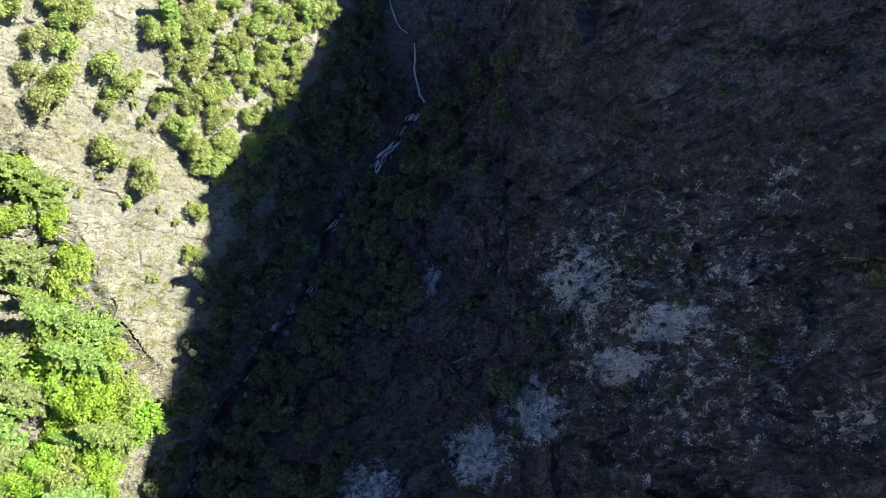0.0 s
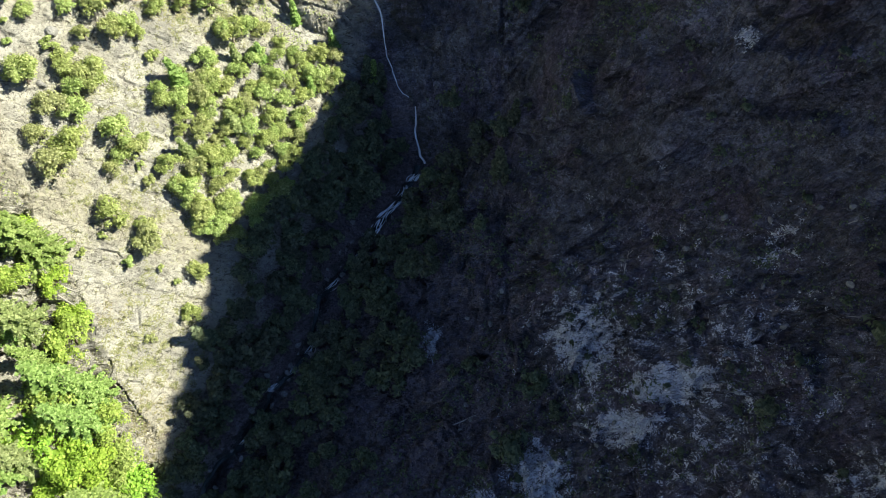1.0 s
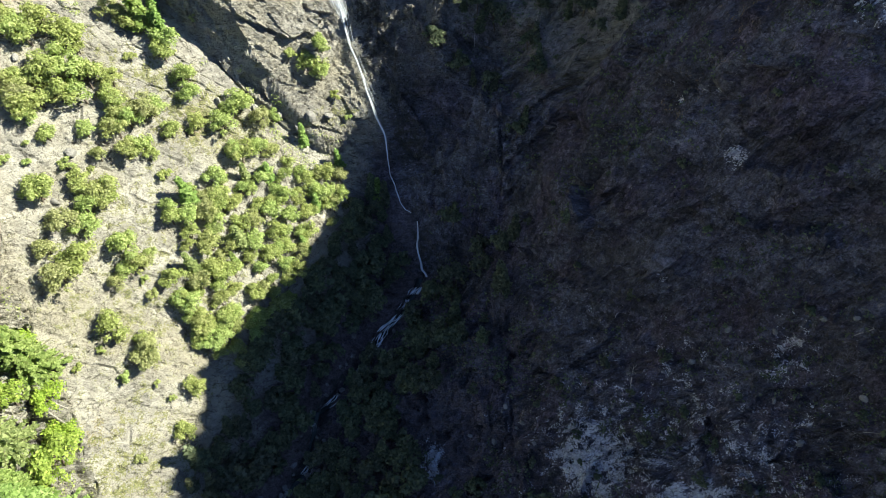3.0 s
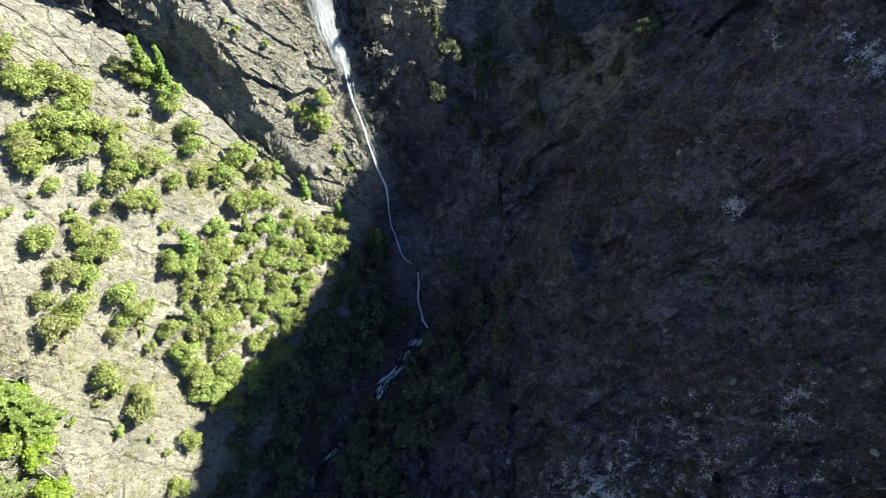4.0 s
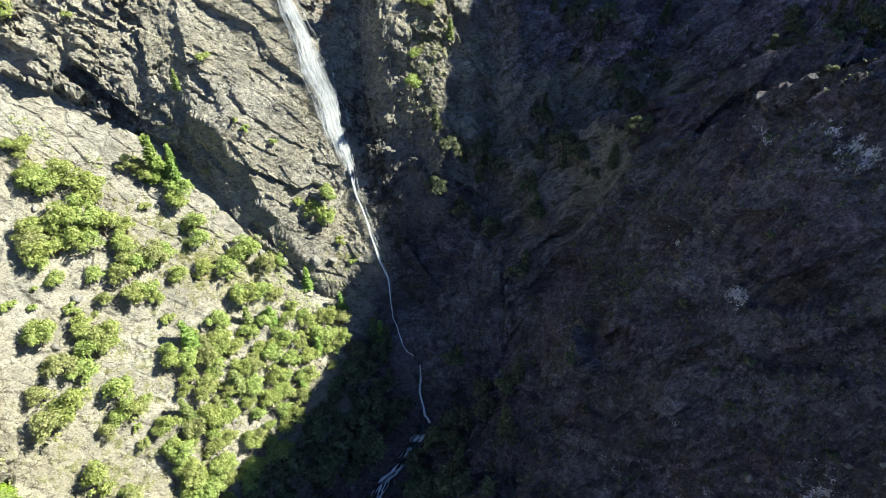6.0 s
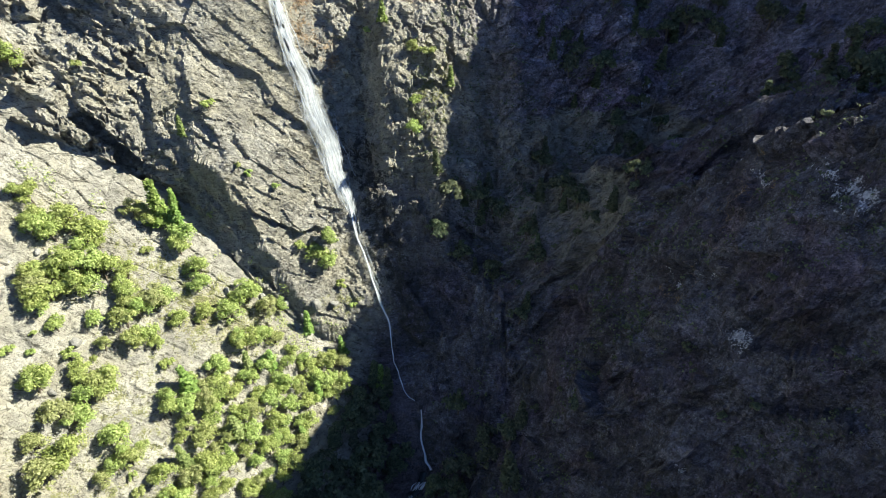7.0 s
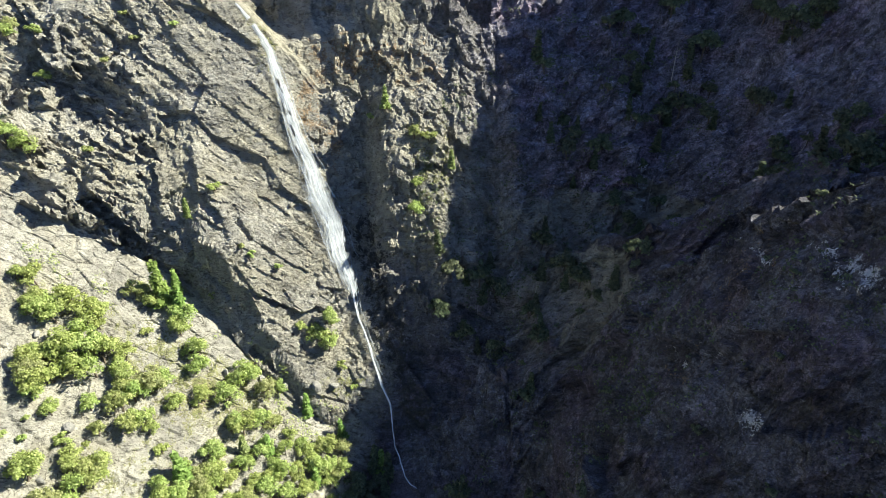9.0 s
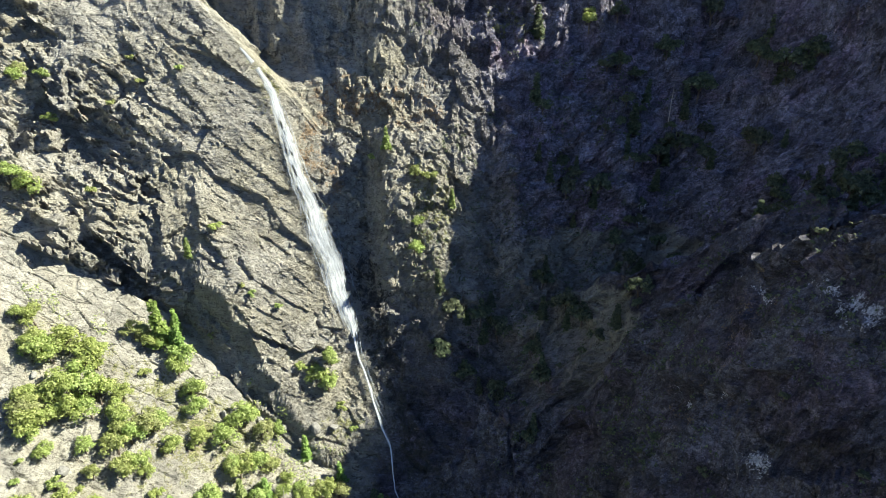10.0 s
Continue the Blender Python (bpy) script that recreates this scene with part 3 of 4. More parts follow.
def pool_material():
    m, nodes, links, bsdf = material("creek_water")
    pos = nodes.new("ShaderNodeNewGeometry").outputs["Position"]
    ripple = texture(nodes, links, "noise", pos, 2.4, 4, 0.6).outputs[0]
    links.new(ramp(nodes, links, ripple, (0.35, (0.012, 0.018, 0.018)), (0.7, (0.03, 0.04, 0.04))), bsdf.inputs["Base Color"])
    bsdf.inputs["Roughness"].default_value = 0.2
    bsdf.inputs["IOR"].default_value = 1.33
    links.new(bumped(nodes, links, ripple, 0.25, 0.2), bsdf.inputs["Normal"])
    return m


WATER, POOL = water_material(), pool_material()


def ribbon(name, places, widths, out, cover, mat, across=9, seed=0):
    """A sheet of water along places; out: which way it stands off the rock."""
    rng = np.random.default_rng(seed)
    places = np.array(places, float)
    run = np.concatenate([[0], np.cumsum(np.linalg.norm(np.diff(places, axis=0), axis=1))])
    steps = max(4, int(run[-1] / 0.5))
    at = np.linspace(0, run[-1], steps)
    line = np.stack([np.interp(at, run, places[:, k]) for k in range(3)], 1)
    line += 0.12 * np.stack([value_noise(np.stack([at * 0.6, at * 0 + seed, at * 0 + k], 1), 5 + seed) for k in range(3)], 1)
    wide = np.interp(at, run, widths)
    along = np.gradient(line, axis=0)
    along /= np.linalg.norm(along, axis=1)[:, None]
    out = np.array(out, float)
    side = np.cross(along, out)
    side /= np.linalg.norm(side, axis=1)[:, None]
    i, j = (k.ravel() for k in np.meshgrid(np.arange(steps), np.arange(across), indexing="ij"))
    v = j / (across - 1) * 2 - 1
    w = wide[i] * 0.5 * (1 + 0.22 * value_noise(np.stack([at[i] * 0.9, v * 0.6 + seed, 0 * v + 3.0], 1), 9))
    stand = 0.35 * (1 - v * v) * np.minimum(1.0, wide[i] * 0.5) + 0.08 * rng.random(len(i))
    verts = line[i] + side[i] * (v * w)[:, None] + out * stand[:, None]
    uvs = np.stack([v * w * 0.28, at[i] * 0.28], 1)
    covers = cover * (1 - np.abs(v) ** 3 * 0.9)
    faces = [(i * across + j, i * across + j + 1, (i + 1) * across + j + 1, (i + 1) * across + j) for i in range(steps - 1) for j in range(across - 1)]
    mesh = mesh_of(name, verts, faces, mat, True)
    mesh.attributes.new("cover", "FLOAT", "POINT").data.foreach_set("value", np.array(covers, dtype=np.float32))
    layer = mesh.uv_layers.new(name="UVMap")
    layer.data.foreach_set("uv", uvs[np.array(faces).ravel()].astype(np.float32).ravel())
    return mesh


def make_waterfall():
    thing = tagged(new("waterfall"), "white waterfall sliding down the rock headwall", "waterfall", kind="structure")
    out = np.array((0.25, -0.93, 0.27))
    zs = np.linspace(129.4, 31.0, 90)

    def course(shift, top, bottom, spread=0.0):
        line, wide = [], []
        for z in zs[(zs <= top) & (zs >= bottom)]:
            x = np.interp(z, FALL_Z[::-1], FALL_X[::-1]) + shift * np.interp(z, (bottom, top), (spread, 0.3)) + 0.25 * math.sin(z * 0.5 + shift)
            line.append(np.array(on_cliff(x, z, 100.0)) + out * 1.2)
            wide.append(np.interp(z, FALL_Z[::-1], FALL_W[::-1]))
        line = np.array(line)
        for _ in range(3):
            line[1:-1] = (line[:-2] + 2 * line[1:-1] + line[2:]) / 4
        return line, np.array(wide)

    line, wide = course(0, 121.5, 62)
    part("main_fall", ribbon("main_fall", line, wide * 1.0, out, 0.58, WATER, 15, 1), thing, "broad white sheet of falling water")
    line, wide = course(0, 125.0, 121)
    part("lip", ribbon("lip", line + out * 0.1, wide * 1.3, out, 0.6, WATER, 5, 2), thing, "thin runnel of water above the lip")
    line, wide = course(0, 70, 31.1)
    foot = [np.array(on_ground(x, y)) + (0, -0.2, 0.35) for x, y in ((-7.1, 105.8), (-5.8, 102.9), (-4.4, 101.2), (-3.2, 100.2))]
    line, wide = np.concatenate([line, foot]), np.concatenate([wide, (0.7, 0.65, 0.6, 0.5)])
    part("chute", ribbon("chute", line + out * 0.3, np.clip(wide * 0.55, 0.6, 1.0), out, 0.60, WATER, 7, 3), thing, "thin white chute down the dark cleft")
    rng = np.random.default_rng(5)
    for n in range(96):
        if n < 62:
            top = rng.uniform(82, 120)
            bottom = max(top - rng.uniform(10, 34), 64)
        else:
            top = rng.uniform(50, 86)
            bottom = max(top - rng.uniform(6, 20), 31)
        f0, f1 = np.clip(rng.normal(0, 0.2, 2), -0.36, 0.36)
        line, wide = [], []
        for z in np.arange(top, bottom, -0.8):
            u = (top - z) / (top - bottom)
            w = np.interp(z, FALL_Z[::-1], FALL_W[::-1])
            x = np.interp(z, FALL_Z[::-1], FALL_X[::-1]) + (f0 + (f1 - f0) * u) * w * 1.15 + 0.12 * math.sin(z * 1.3 + n) + (0.5 * u * (n % 3) if n >= 62 else 0)
            line.append(np.array(on_cliff(x, z, 100.0)) + out * rng.uniform(1.3, 1.45))
            wide.append(rng.uniform(0.9, 1.1) * (0.2 + 0.8 * math.sin(math.pi * min(1, u + 0.06)) ** 0.6))
        line = np.array(line)
        for _ in range(2):
            line[1:-1] = (line[:-2] + 2 * line[1:-1] + line[2:]) / 4
        girth = rng.uniform(0.5, 1.2) if n < 62 else rng.uniform(0.15, 0.4)
        part("strand", ribbon("strand", line, np.array(wide) * girth, out, rng.uniform(0.36, 0.54) if n < 62 else rng.uniform(0.46, 0.64), WATER, 5, 30 + n), thing)
    line = [np.array(on_ground(x, y)) + (0, -0.15, 0.3) for x, y in ((-7.5, 106), (-5, 101.5), (-1.6, 97.5), (-1.4, 96), (-1.8, 94.3), (-1.2, 92.4), (-0.4, 90.4), (0.6, 88.6))]
    part("lower_fall", ribbon("lower_fall", line[2:], [0.6, 0.9, 1.1, 0.9, 1.2, 1.5], (0, -0.8, 0.6), 0.6, WATER, 7, 12), thing, "short lower fall into the creek")


def make_creek():
    ys = np.linspace(88.5, -40, 130)
    xs = np.interp(ys, CREEK_Y, CREEK_X) + 0.8 * np.sin(ys * 0.33) + 0.4 * np.sin(ys * 0.9)
    line = np.array([np.array(on_ground(x, y)) for x, y in zip(xs, ys)])
    for _ in range(2):
        line[1:-1] = (line[:-2] + 2 * line[1:-1] + line[2:]) / 4
    line[:, 2] -= 0.02
    bed = ribbon("creek", line, 1.3 + 0.7 * np.sin(ys * 0.2) ** 2, (0, 0, 1), 1.0, POOL, 7, 20)
    creek = tagged(new("creek", bed), "dark clear creek running between boulders", "creek", kind="structure")
    rapids = tagged(new("rapids"), "white foaming rapids in the creek", "rapids", kind="structure")
    rng = np.random.default_rng(9)
    for a, b, w, c in ((86.5, 83, 2.6, 0.5), (83.2, 79.2, 2.0, 0.5), (79.2, 73.5, 2.6, 0.55), (75, 69.0, 2.8, 0.62), (66, 63.5, 1.0, 0.45), (60, 55.5, 1.8, 0.52), (53.5, 50, 1.0, 0.42), (45.5, 41.5, 1.2, 0.5), (39, 36, 1.0, 0.5), (35.6, 32.0, 1.3, 0.52), (24, 21.5, 1.3, 0.55), (18.5, 16.2, 1.1, 0.52)):
        pick = line[(ys <= a) & (ys >= b)]
        whole = pick
        for _ in range(13):
            first = int(rng.integers(0, max(1, len(whole) - 2)))
            pick = whole[first:first + max(3, int(len(whole) * rng.uniform(0.3, 0.6)))]
            if len(pick) > 2:
                drift = np.cumsum(rng.normal(0, 0.34, len(pick))) + rng.normal(0, w * 0.28)
                bit = pick + np.stack([drift, 0 * drift, (1.1 if a > 79 else 0.5) + 0.1 * rng.random(len(pick))], 1)
                part("foam", ribbon("foam", bit, rng.uniform(0.14, 0.40) * w * rng.uniform(0.4, 1.2, len(pick)) * np.sin(np.linspace(0.25, 2.9, len(pick))), (0, 0, 1), c + 0.12, WATER, 7, int(rng.integers(1000))), rapids)
    return line


make_waterfall()
CREEK_LINE = make_creek()


# ---- plants ----
def leaf_material(name, dark, mid, light):
    m, nodes, links, bsdf = material(name)
    geo = nodes.new("ShaderNodeNewGeometry")
    info = nodes.new("ShaderNodeObjectInfo")
    c = ramp(nodes, links, geo.outputs["Random Per Island"], (0.0, dark), (0.5, mid), (1.0, light))
    hue = nodes.new("ShaderNodeHueSaturation")
    r = nodes.new("ShaderNodeMapRange")
    r.inputs["To Min"].default_value, r.inputs["To Max"].default_value = 0.478, 0.515
    links.new(info.outputs["Random"], r.inputs["Value"])
    links.new(r.outputs[0], hue.inputs["Hue"])
    r2 = nodes.new("ShaderNodeMapRange")
    r2.inputs["To Min"].default_value, r2.inputs["To Max"].default_value = 1.0, 1.25
    links.new(info.outputs["Random"], r2.inputs["Value"])
    links.new(r2.outputs[0], hue.inputs["Value"])
    r3 = nodes.new("ShaderNodeMapRange")
    r3.inputs["From Min"].default_value, r3.inputs["From Max"].default_value = 0.0, 0.35
    r3.inputs["To Min"].default_value, r3.inputs["To Max"].default_value = 0.82, 1.0
    links.new(info.outputs["Random"], r3.inputs["Value"])
    links.new(r3.outputs[0], hue.inputs["Saturation"])
    links.new(c, hue.inputs["Color"])
    links.new(hue.outputs[0], bsdf.inputs["Base Color"])
    bsdf.inputs["Roughness"].default_value = 0.6
    bsdf.inputs["Specular IOR Level"].default_value = 0.2
    through_leaf = nodes.new("ShaderNodeBsdfTranslucent")
    links.new(hue.outputs[0], through_leaf.inputs["Color"])
    mix = nodes.new("ShaderNodeMixShader")
    mix.inputs[0].default_value = 0.48
    links.new(bsdf.outputs[0], mix.inputs[1])
    links.new(through_leaf.outputs[0], mix.inputs[2])
    links.new(mix.outputs[0], nodes["Material Output"].inputs["Surface"])
    return m


def bark_material(name, a, b):
    m, nodes, links, bsdf = material(name)
    pos = nodes.new("ShaderNodeTexCoord").outputs["Object"]
    n = texture(nodes, links, "noise", pos, 9.0, 5, 0.65, (3, 3, 0.5)).outputs[0]
    links.new(ramp(nodes, links, n, (0.3, a), (0.7, b)), bsdf.inputs["Base Color"])
    bsdf.inputs["Roughness"].default_value = 0.9
    links.new(bumped(nodes, links, n, 0.6, 0.05), bsdf.inputs["Normal"])
    return m


LEAF_OAK = leaf_material("oak_leaves", (0.180, 0.225, 0.062), (0.305, 0.365, 0.115), (0.46, 0.505, 0.21))
# Leaf colour for plants in the shade: darkened copy of the sunlit green.
LEAF_SHADED = leaf_material("shaded_leaves", (0.065, 0.082, 0.048), (0.122, 0.146, 0.084), (0.205, 0.23, 0.13))
LEAF_BRIGHT = leaf_material("maple_leaves", (0.14, 0.24, 0.026), (0.26, 0.39, 0.045), (0.40, 0.53, 0.10))
LEAF_FIR = leaf_material("fir_needles", (0.11, 0.175, 0.040), (0.23, 0.32, 0.085), (0.36, 0.46, 0.16))
BARK = bark_material("bark", (0.06, 0.045, 0.035), (0.16, 0.13, 0.10))
DEAD = bark_material("dead_wood", (0.22, 0.20, 0.18), (0.46, 0.43, 0.39))


def tube(path, radii, sides=6):
    """Vertices and faces of a tapered limb."""
    path = np.array(path, float)
    verts, faces = [], []
    for i, p in enumerate(path):
        along = path[min(i + 1, len(path) - 1)] - path[max(i - 1, 0)]
        along /= np.linalg.norm(along) + 1e-9
        a = np.cross(along, (0.31, 0.95, 0.05))
        a /= np.linalg.norm(a) + 1e-9
        b = np.cross(along, a)
        for k in range(sides):
            t = 2 * math.pi * k / sides
            verts.append(p + radii[i] * (math.cos(t) * a + math.sin(t) * b))
    for i in range(len(path) - 1):
        for k in range(sides):
            faces.append((i * sides + k, i * sides + (k + 1) % sides, (i + 1) * sides + (k + 1) % sides, (i + 1) * sides + k))
    faces.append(tuple(range((len(path) - 1) * sides, len(path) * sides)))
    return verts, faces


def joined(pieces):
    verts, faces = [], []
    for v, f in pieces:
        base = len(verts)
        verts += list(v)
        faces += [tuple(base + i for i in face) for face in f]
    return verts, faces


def leaves(at, facing, size, rng):
    """Leaf sprays at places, each turned roughly the given way."""
    n = len(at)
    facing = facing + rng.normal(0, 0.42, (n, 3))
    facing /= np.linalg.norm(facing, axis=1)[:, None]
    a = np.cross(facing, rng.normal(0, 1, (n, 3)))
    a /= np.linalg.norm(a, axis=1)[:, None]
    b = np.cross(facing, a)
    s = (size * rng.uniform(0.6, 1.35, n))[:, None]
    verts = np.stack([at - a * s, at + a * s * 0.7 - b * s * 0.75, at + a * s * 0.7 + b * s * 0.75], 1).reshape(-1, 3)
    faces = np.arange(3 * n).reshape(n, 3)
    return verts, faces


def broadleaf(seed, leaf_mat, count, leaf, lobes, flat=1.0, name="broadleaf_tree"):
    """A spreading tree, one metre in radius, on a short leaning trunk."""
    rng = np.random.default_rng(seed)
    centres, radii = [], []
    for k in range(lobes):
        d = rng.normal(0, 1, 3)
        d /= np.linalg.norm(d)
        d[2] = abs(d[2]) * 1.1 - 0.35
        centres.append(d * rng.uniform(0.30, 0.86) * (1, 1, flat) + (0, 0, 0.85 * flat))
        radii.append(rng.uniform(0.17, 0.36))
    centres, radii = np.array(centres), np.array(radii)
    share = radii ** 2 / (radii ** 2).sum()
    which = rng.choice(lobes, count, p=share)
    d = rng.normal(0, 1, (count, 3))
    d /= np.linalg.norm(d, axis=1)[:, None]
    d[:, 2] = np.where(d[:, 2] < -0.35, -d[:, 2], d[:, 2])
    at = centres[which] + d * (radii[which] * rng.uniform(0.55, 1.15, count))[:, None] * (1, 1, 0.85)
    v, f = leaves(at, d + (0, 0, 0.35), leaf, rng)
    thing = new(name)
    lean = rng.normal(0, 0.08, 2)
    fork = np.array((lean[0], lean[1], 0.45 * flat))
    pieces = [tube([(0, 0, -0.25), (lean[0] * 0.5, lean[1] * 0.5, 0.2), fork], [0.075, 0.06, 0.05], 5)]
    for k in range(min(lobes, 6)):
        mid = fork * 0.5 + centres[k] * 0.5 + rng.normal(0, 0.04, 3)
        pieces.append(tube([fork, mid, centres[k]], [0.04, 0.028, 0.012], 3))
    part("trunk", mesh_of("trunk", *joined(pieces), BARK), thing, "grey-brown forked trunk")
    part("crown", mesh_of("crown", v, f, leaf_mat), thing)
    return thing


def conifer(seed, leaf_mat, whorls, spray, slim=0.2, thin=0.0):
    """A fir, one metre tall, with whorls of drooping branches."""
    rng = np.random.default_rng(seed)
    thing = new("conifer_tree")
    wood = [tube([(0, 0, -0.04), (0.004, 0, 0.3), (0, 0.004, 0.7), (0, 0, 0.985)], [0.018, 0.014, 0.008, 0.002])]
    at, way = [], []
    for k in range(whorls):
        z = 0.10 + 0.88 * (k + rng.uniform(-0.3, 0.3)) / whorls
        reach = slim * (1.02 - z) ** 0.75 * rng.uniform(0.75, 1.15)
        n = rng.integers(5, 8)
        start = rng.uniform(0, 6.28)
        for j in range(n):
            if rng.random() < thin:
                continue
            t = start + 6.283 * j / n + rng.uniform(-0.25, 0.25)
            r = reach * rng.uniform(0.65, 1.15)
            d = np.array((math.cos(t), math.sin(t), 0))
            tip = d * r + (0, 0, z - 0.25 * r)
            root = np.array((0, 0, z))
            if k % 2 == 0:
                wood.append(tube([root, tip * 0.8 + root * 0.2], [0.004, 0.0012], 4))
            m = max(2, int(r / spray * 1.6))
            for i in range(m):
                u = (i + 0.6) / m
                for side in (-1, 0, 1):
                    sideways = np.array((-d[1], d[0], 0)) * side * spray * (1.15 - 0.6 * u)
                    at.append(root + (tip - root) * u + sideways + rng.normal(0, spray * 0.18, 3))
                    way.append(d * 0.25 + (0, 0, 1))
    at.append(np.array((0, 0, 0.99)))
    way.append(np.array((0.3, 0, 1)))
    v, f = leaves(np.array(at), np.array(way), spray, rng)
    part("trunk", mesh_of("trunk", *joined(wood), BARK), thing, "straight brown trunk")
    part("crown", mesh_of("crown", v, f, leaf_mat), thing)
    return thing


def dead_tree(seed):
    rng = np.random.default_rng(seed)
    thing = new("dead_tree")
    part("trunk", mesh_of("trunk", *tube([(0, 0, -0.03), (0.01, 0, 0.5), (0.03, 0.01, 1.0)], [0.016, 0.011, 0.002]), DEAD), thing)
    for k in range(16):
        z = rng.uniform(0.25, 0.95)
        t = rng.uniform(0, 6.28)
        r = 0.28 * (1.05 - z) * rng.uniform(0.5, 1.2)
        d = np.array((math.cos(t), math.sin(t), rng.uniform(-0.3, 0.5)))
        root = np.array((0.02 * z, 0, z))
        part("branch", mesh_of("branch", *tube([root, root + d * r * 0.5 + (0, 0, 0.01), root + d * r], [0.005, 0.003, 0.001], 4), DEAD), thing)
    return thing


MODELS = {
    "oak": [tagged(broadleaf(100 + k, LEAF_OAK, 1800, 0.066, 22 + 2 * k, 1.0, "oak_tree"), "olive-green oak rooted in sunlit rock cracks", "tree") for k in range(5)],
    "bush": [tagged(broadleaf(120 + k, LEAF_OAK, 700, 0.10, 10 + k, 0.8, "shrub"), "small green shrub in a crack of the rock", "shrub") for k in range(4)],
    "maple": [tagged(broadleaf(140 + k, LEAF_BRIGHT, 2200, 0.058, 28 + k, 1.15, "maple_tree"), "bright yellow-green maple on the wooded rib", "tree") for k in range(4)],
    "alder": [tagged(broadleaf(150 + k, LEAF_SHADED, 700, 0.108, 20 + k, 1.1, "alder_tree"), "alder by the creek, its green darkened for the shade", "tree") for k in range(4)],
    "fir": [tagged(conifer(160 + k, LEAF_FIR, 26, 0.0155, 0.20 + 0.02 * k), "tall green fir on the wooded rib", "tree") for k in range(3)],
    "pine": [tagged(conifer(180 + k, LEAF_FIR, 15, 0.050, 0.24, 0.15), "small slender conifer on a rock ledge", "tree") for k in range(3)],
    # the pine and the bush again, in the leaf colour darkened for shade
    "shaded_pine": [tagged(conifer(190 + k, LEAF_SHADED, 15, 0.050, 0.24, 0.1), "conifer in the gorge, its green darkened for the shade", "tree") for k in range(3)],
    "shaded_bush": [tagged(broadleaf(130 + k, LEAF_SHADED, 420, 0.13, 10 + k, 0.8, "shrub"), "shrub on the shaded wall, its green darkened for the shade", "shrub") for k in range(3)],
    "snag": [tagged(dead_tree(200 + k), "bare grey dead tree", "dead tree") for k in range(2)],
}
USED = set()


def plant(kind, x, y, size, rng, group, label=""):
    """size: the crown's width of broad trees, the height of firs and dead trees."""
    models = MODELS[kind]
    k = int(rng.integers(len(models)))
    model = models[k]
    scale = size / 2 if kind in ("oak", "bush", "maple", "alder", "shaded_bush") else size
    place = on_ground(x, y)
    m = Matrix.Translation(place) @ pose(0, 0, 0, rng.normal(0, 3), rng.normal(0, 3), rng.uniform(0, 360)) @ Matrix.Diagonal((scale * rng.uniform(0.9, 1.1), scale * rng.uniform(0.9, 1.1), scale, 1))
    if (kind, k) in USED:
        thing = copy_thing(model, m @ Matrix.Diagonal((*(1 / v for v in model.scale), 1)))
    else:
        USED.add((kind, k))
        model.matrix_basis = m
        thing = model
    return tagged(thing, label, group=group)


# Trees and shrubs that stand singly: easting, northing, size.
SLAB_BUSHES = (
    (-71.4, 78.9, 6.3), (-62.6, 82.5, 7.6), (-64.7, 79.2, 5.7), (-64.8, 75.3, 5.7), (-68.0, 74.7, 5.7), (-59.1, 74.1, 7.6),
    (-56.8, 72.4, 5.1), (-65.6, 69.6, 9.4), (-67.8, 66.0, 6.9), (-58.6, 70.7, 4.4), (-54.6, 68.2, 3.2), (-51.5, 71.6, 5.1),
    (-48.5, 68.1, 8.4), (-47.3, 65.2, 5.8), (-42.4, 68.4, 5.2), (-45.1, 63.2, 5.8), (-59.9, 60.3, 6.3), (-55.2, 57.6, 9.5),
    (-58.6, 52.6, 3.5), (-62.5, 56.1, 2.3), (-65.6, 52.6, 2.5), (-54.1, 53.0, 1.9), (-51.3, 51.1, 2.1), (-47.4, 53.8, 5.2),
    (-49.2, 45.4, 4.5), (-56.0, 39.9, 2.8), (-36.2, 69.8, 5.0), (-34.0, 74.4, 2.1), (-70.2, 70.2, 4.4), (-56.5, 70.3, 2.5),
)
UPPER_BUSHES = (
    (-78.2, 108.5, 5.4), (-75.7, 103.6, 8.0), (-72.4, 107.2, 8.1), (-68.5, 106.1, 6.7), (-59.9, 109.4, 3.0), (-73.3, 91.8, 9.7),
    (-68.8, 96.1, 14.4), (-62.0, 102.6, 4.6), (-61.2, 98.9, 5.9), (-57.1, 99.7, 6.6), (-60.8, 94.2, 5.9), (-57.2, 93.5, 5.9),
    (-52.7, 98.6, 4.6), (-50.4, 109.1, 6.1), (-54.1, 112.2, 6.1), (-48.0, 102.1, 4.7), (-41.4, 108.9, 6.8), (-43.9, 104.3, 6.1),
    (-36.3, 108.0, 6.2), (-53.7, 90.3, 3.6), (-49.7, 89.4, 3.7), (-68.2, 85.1, 3.8), (-66.0, 83.0, 5.1), (-62.2, 82.8, 6.4),
    (-71.5, 78.2, 6.3), (-73.9, 86.4, 1.8), (-76.5, 82.0, 3.2), (-24.1, 98.7, 8.4), (-17.7, 114.3, 2.3), (-40.4, 99.4, 6.7),
    (-24.7, 118.4, 6.1), (-23.1, 117.7, 5.5), (-20.4, 115.7, 3.5),
)
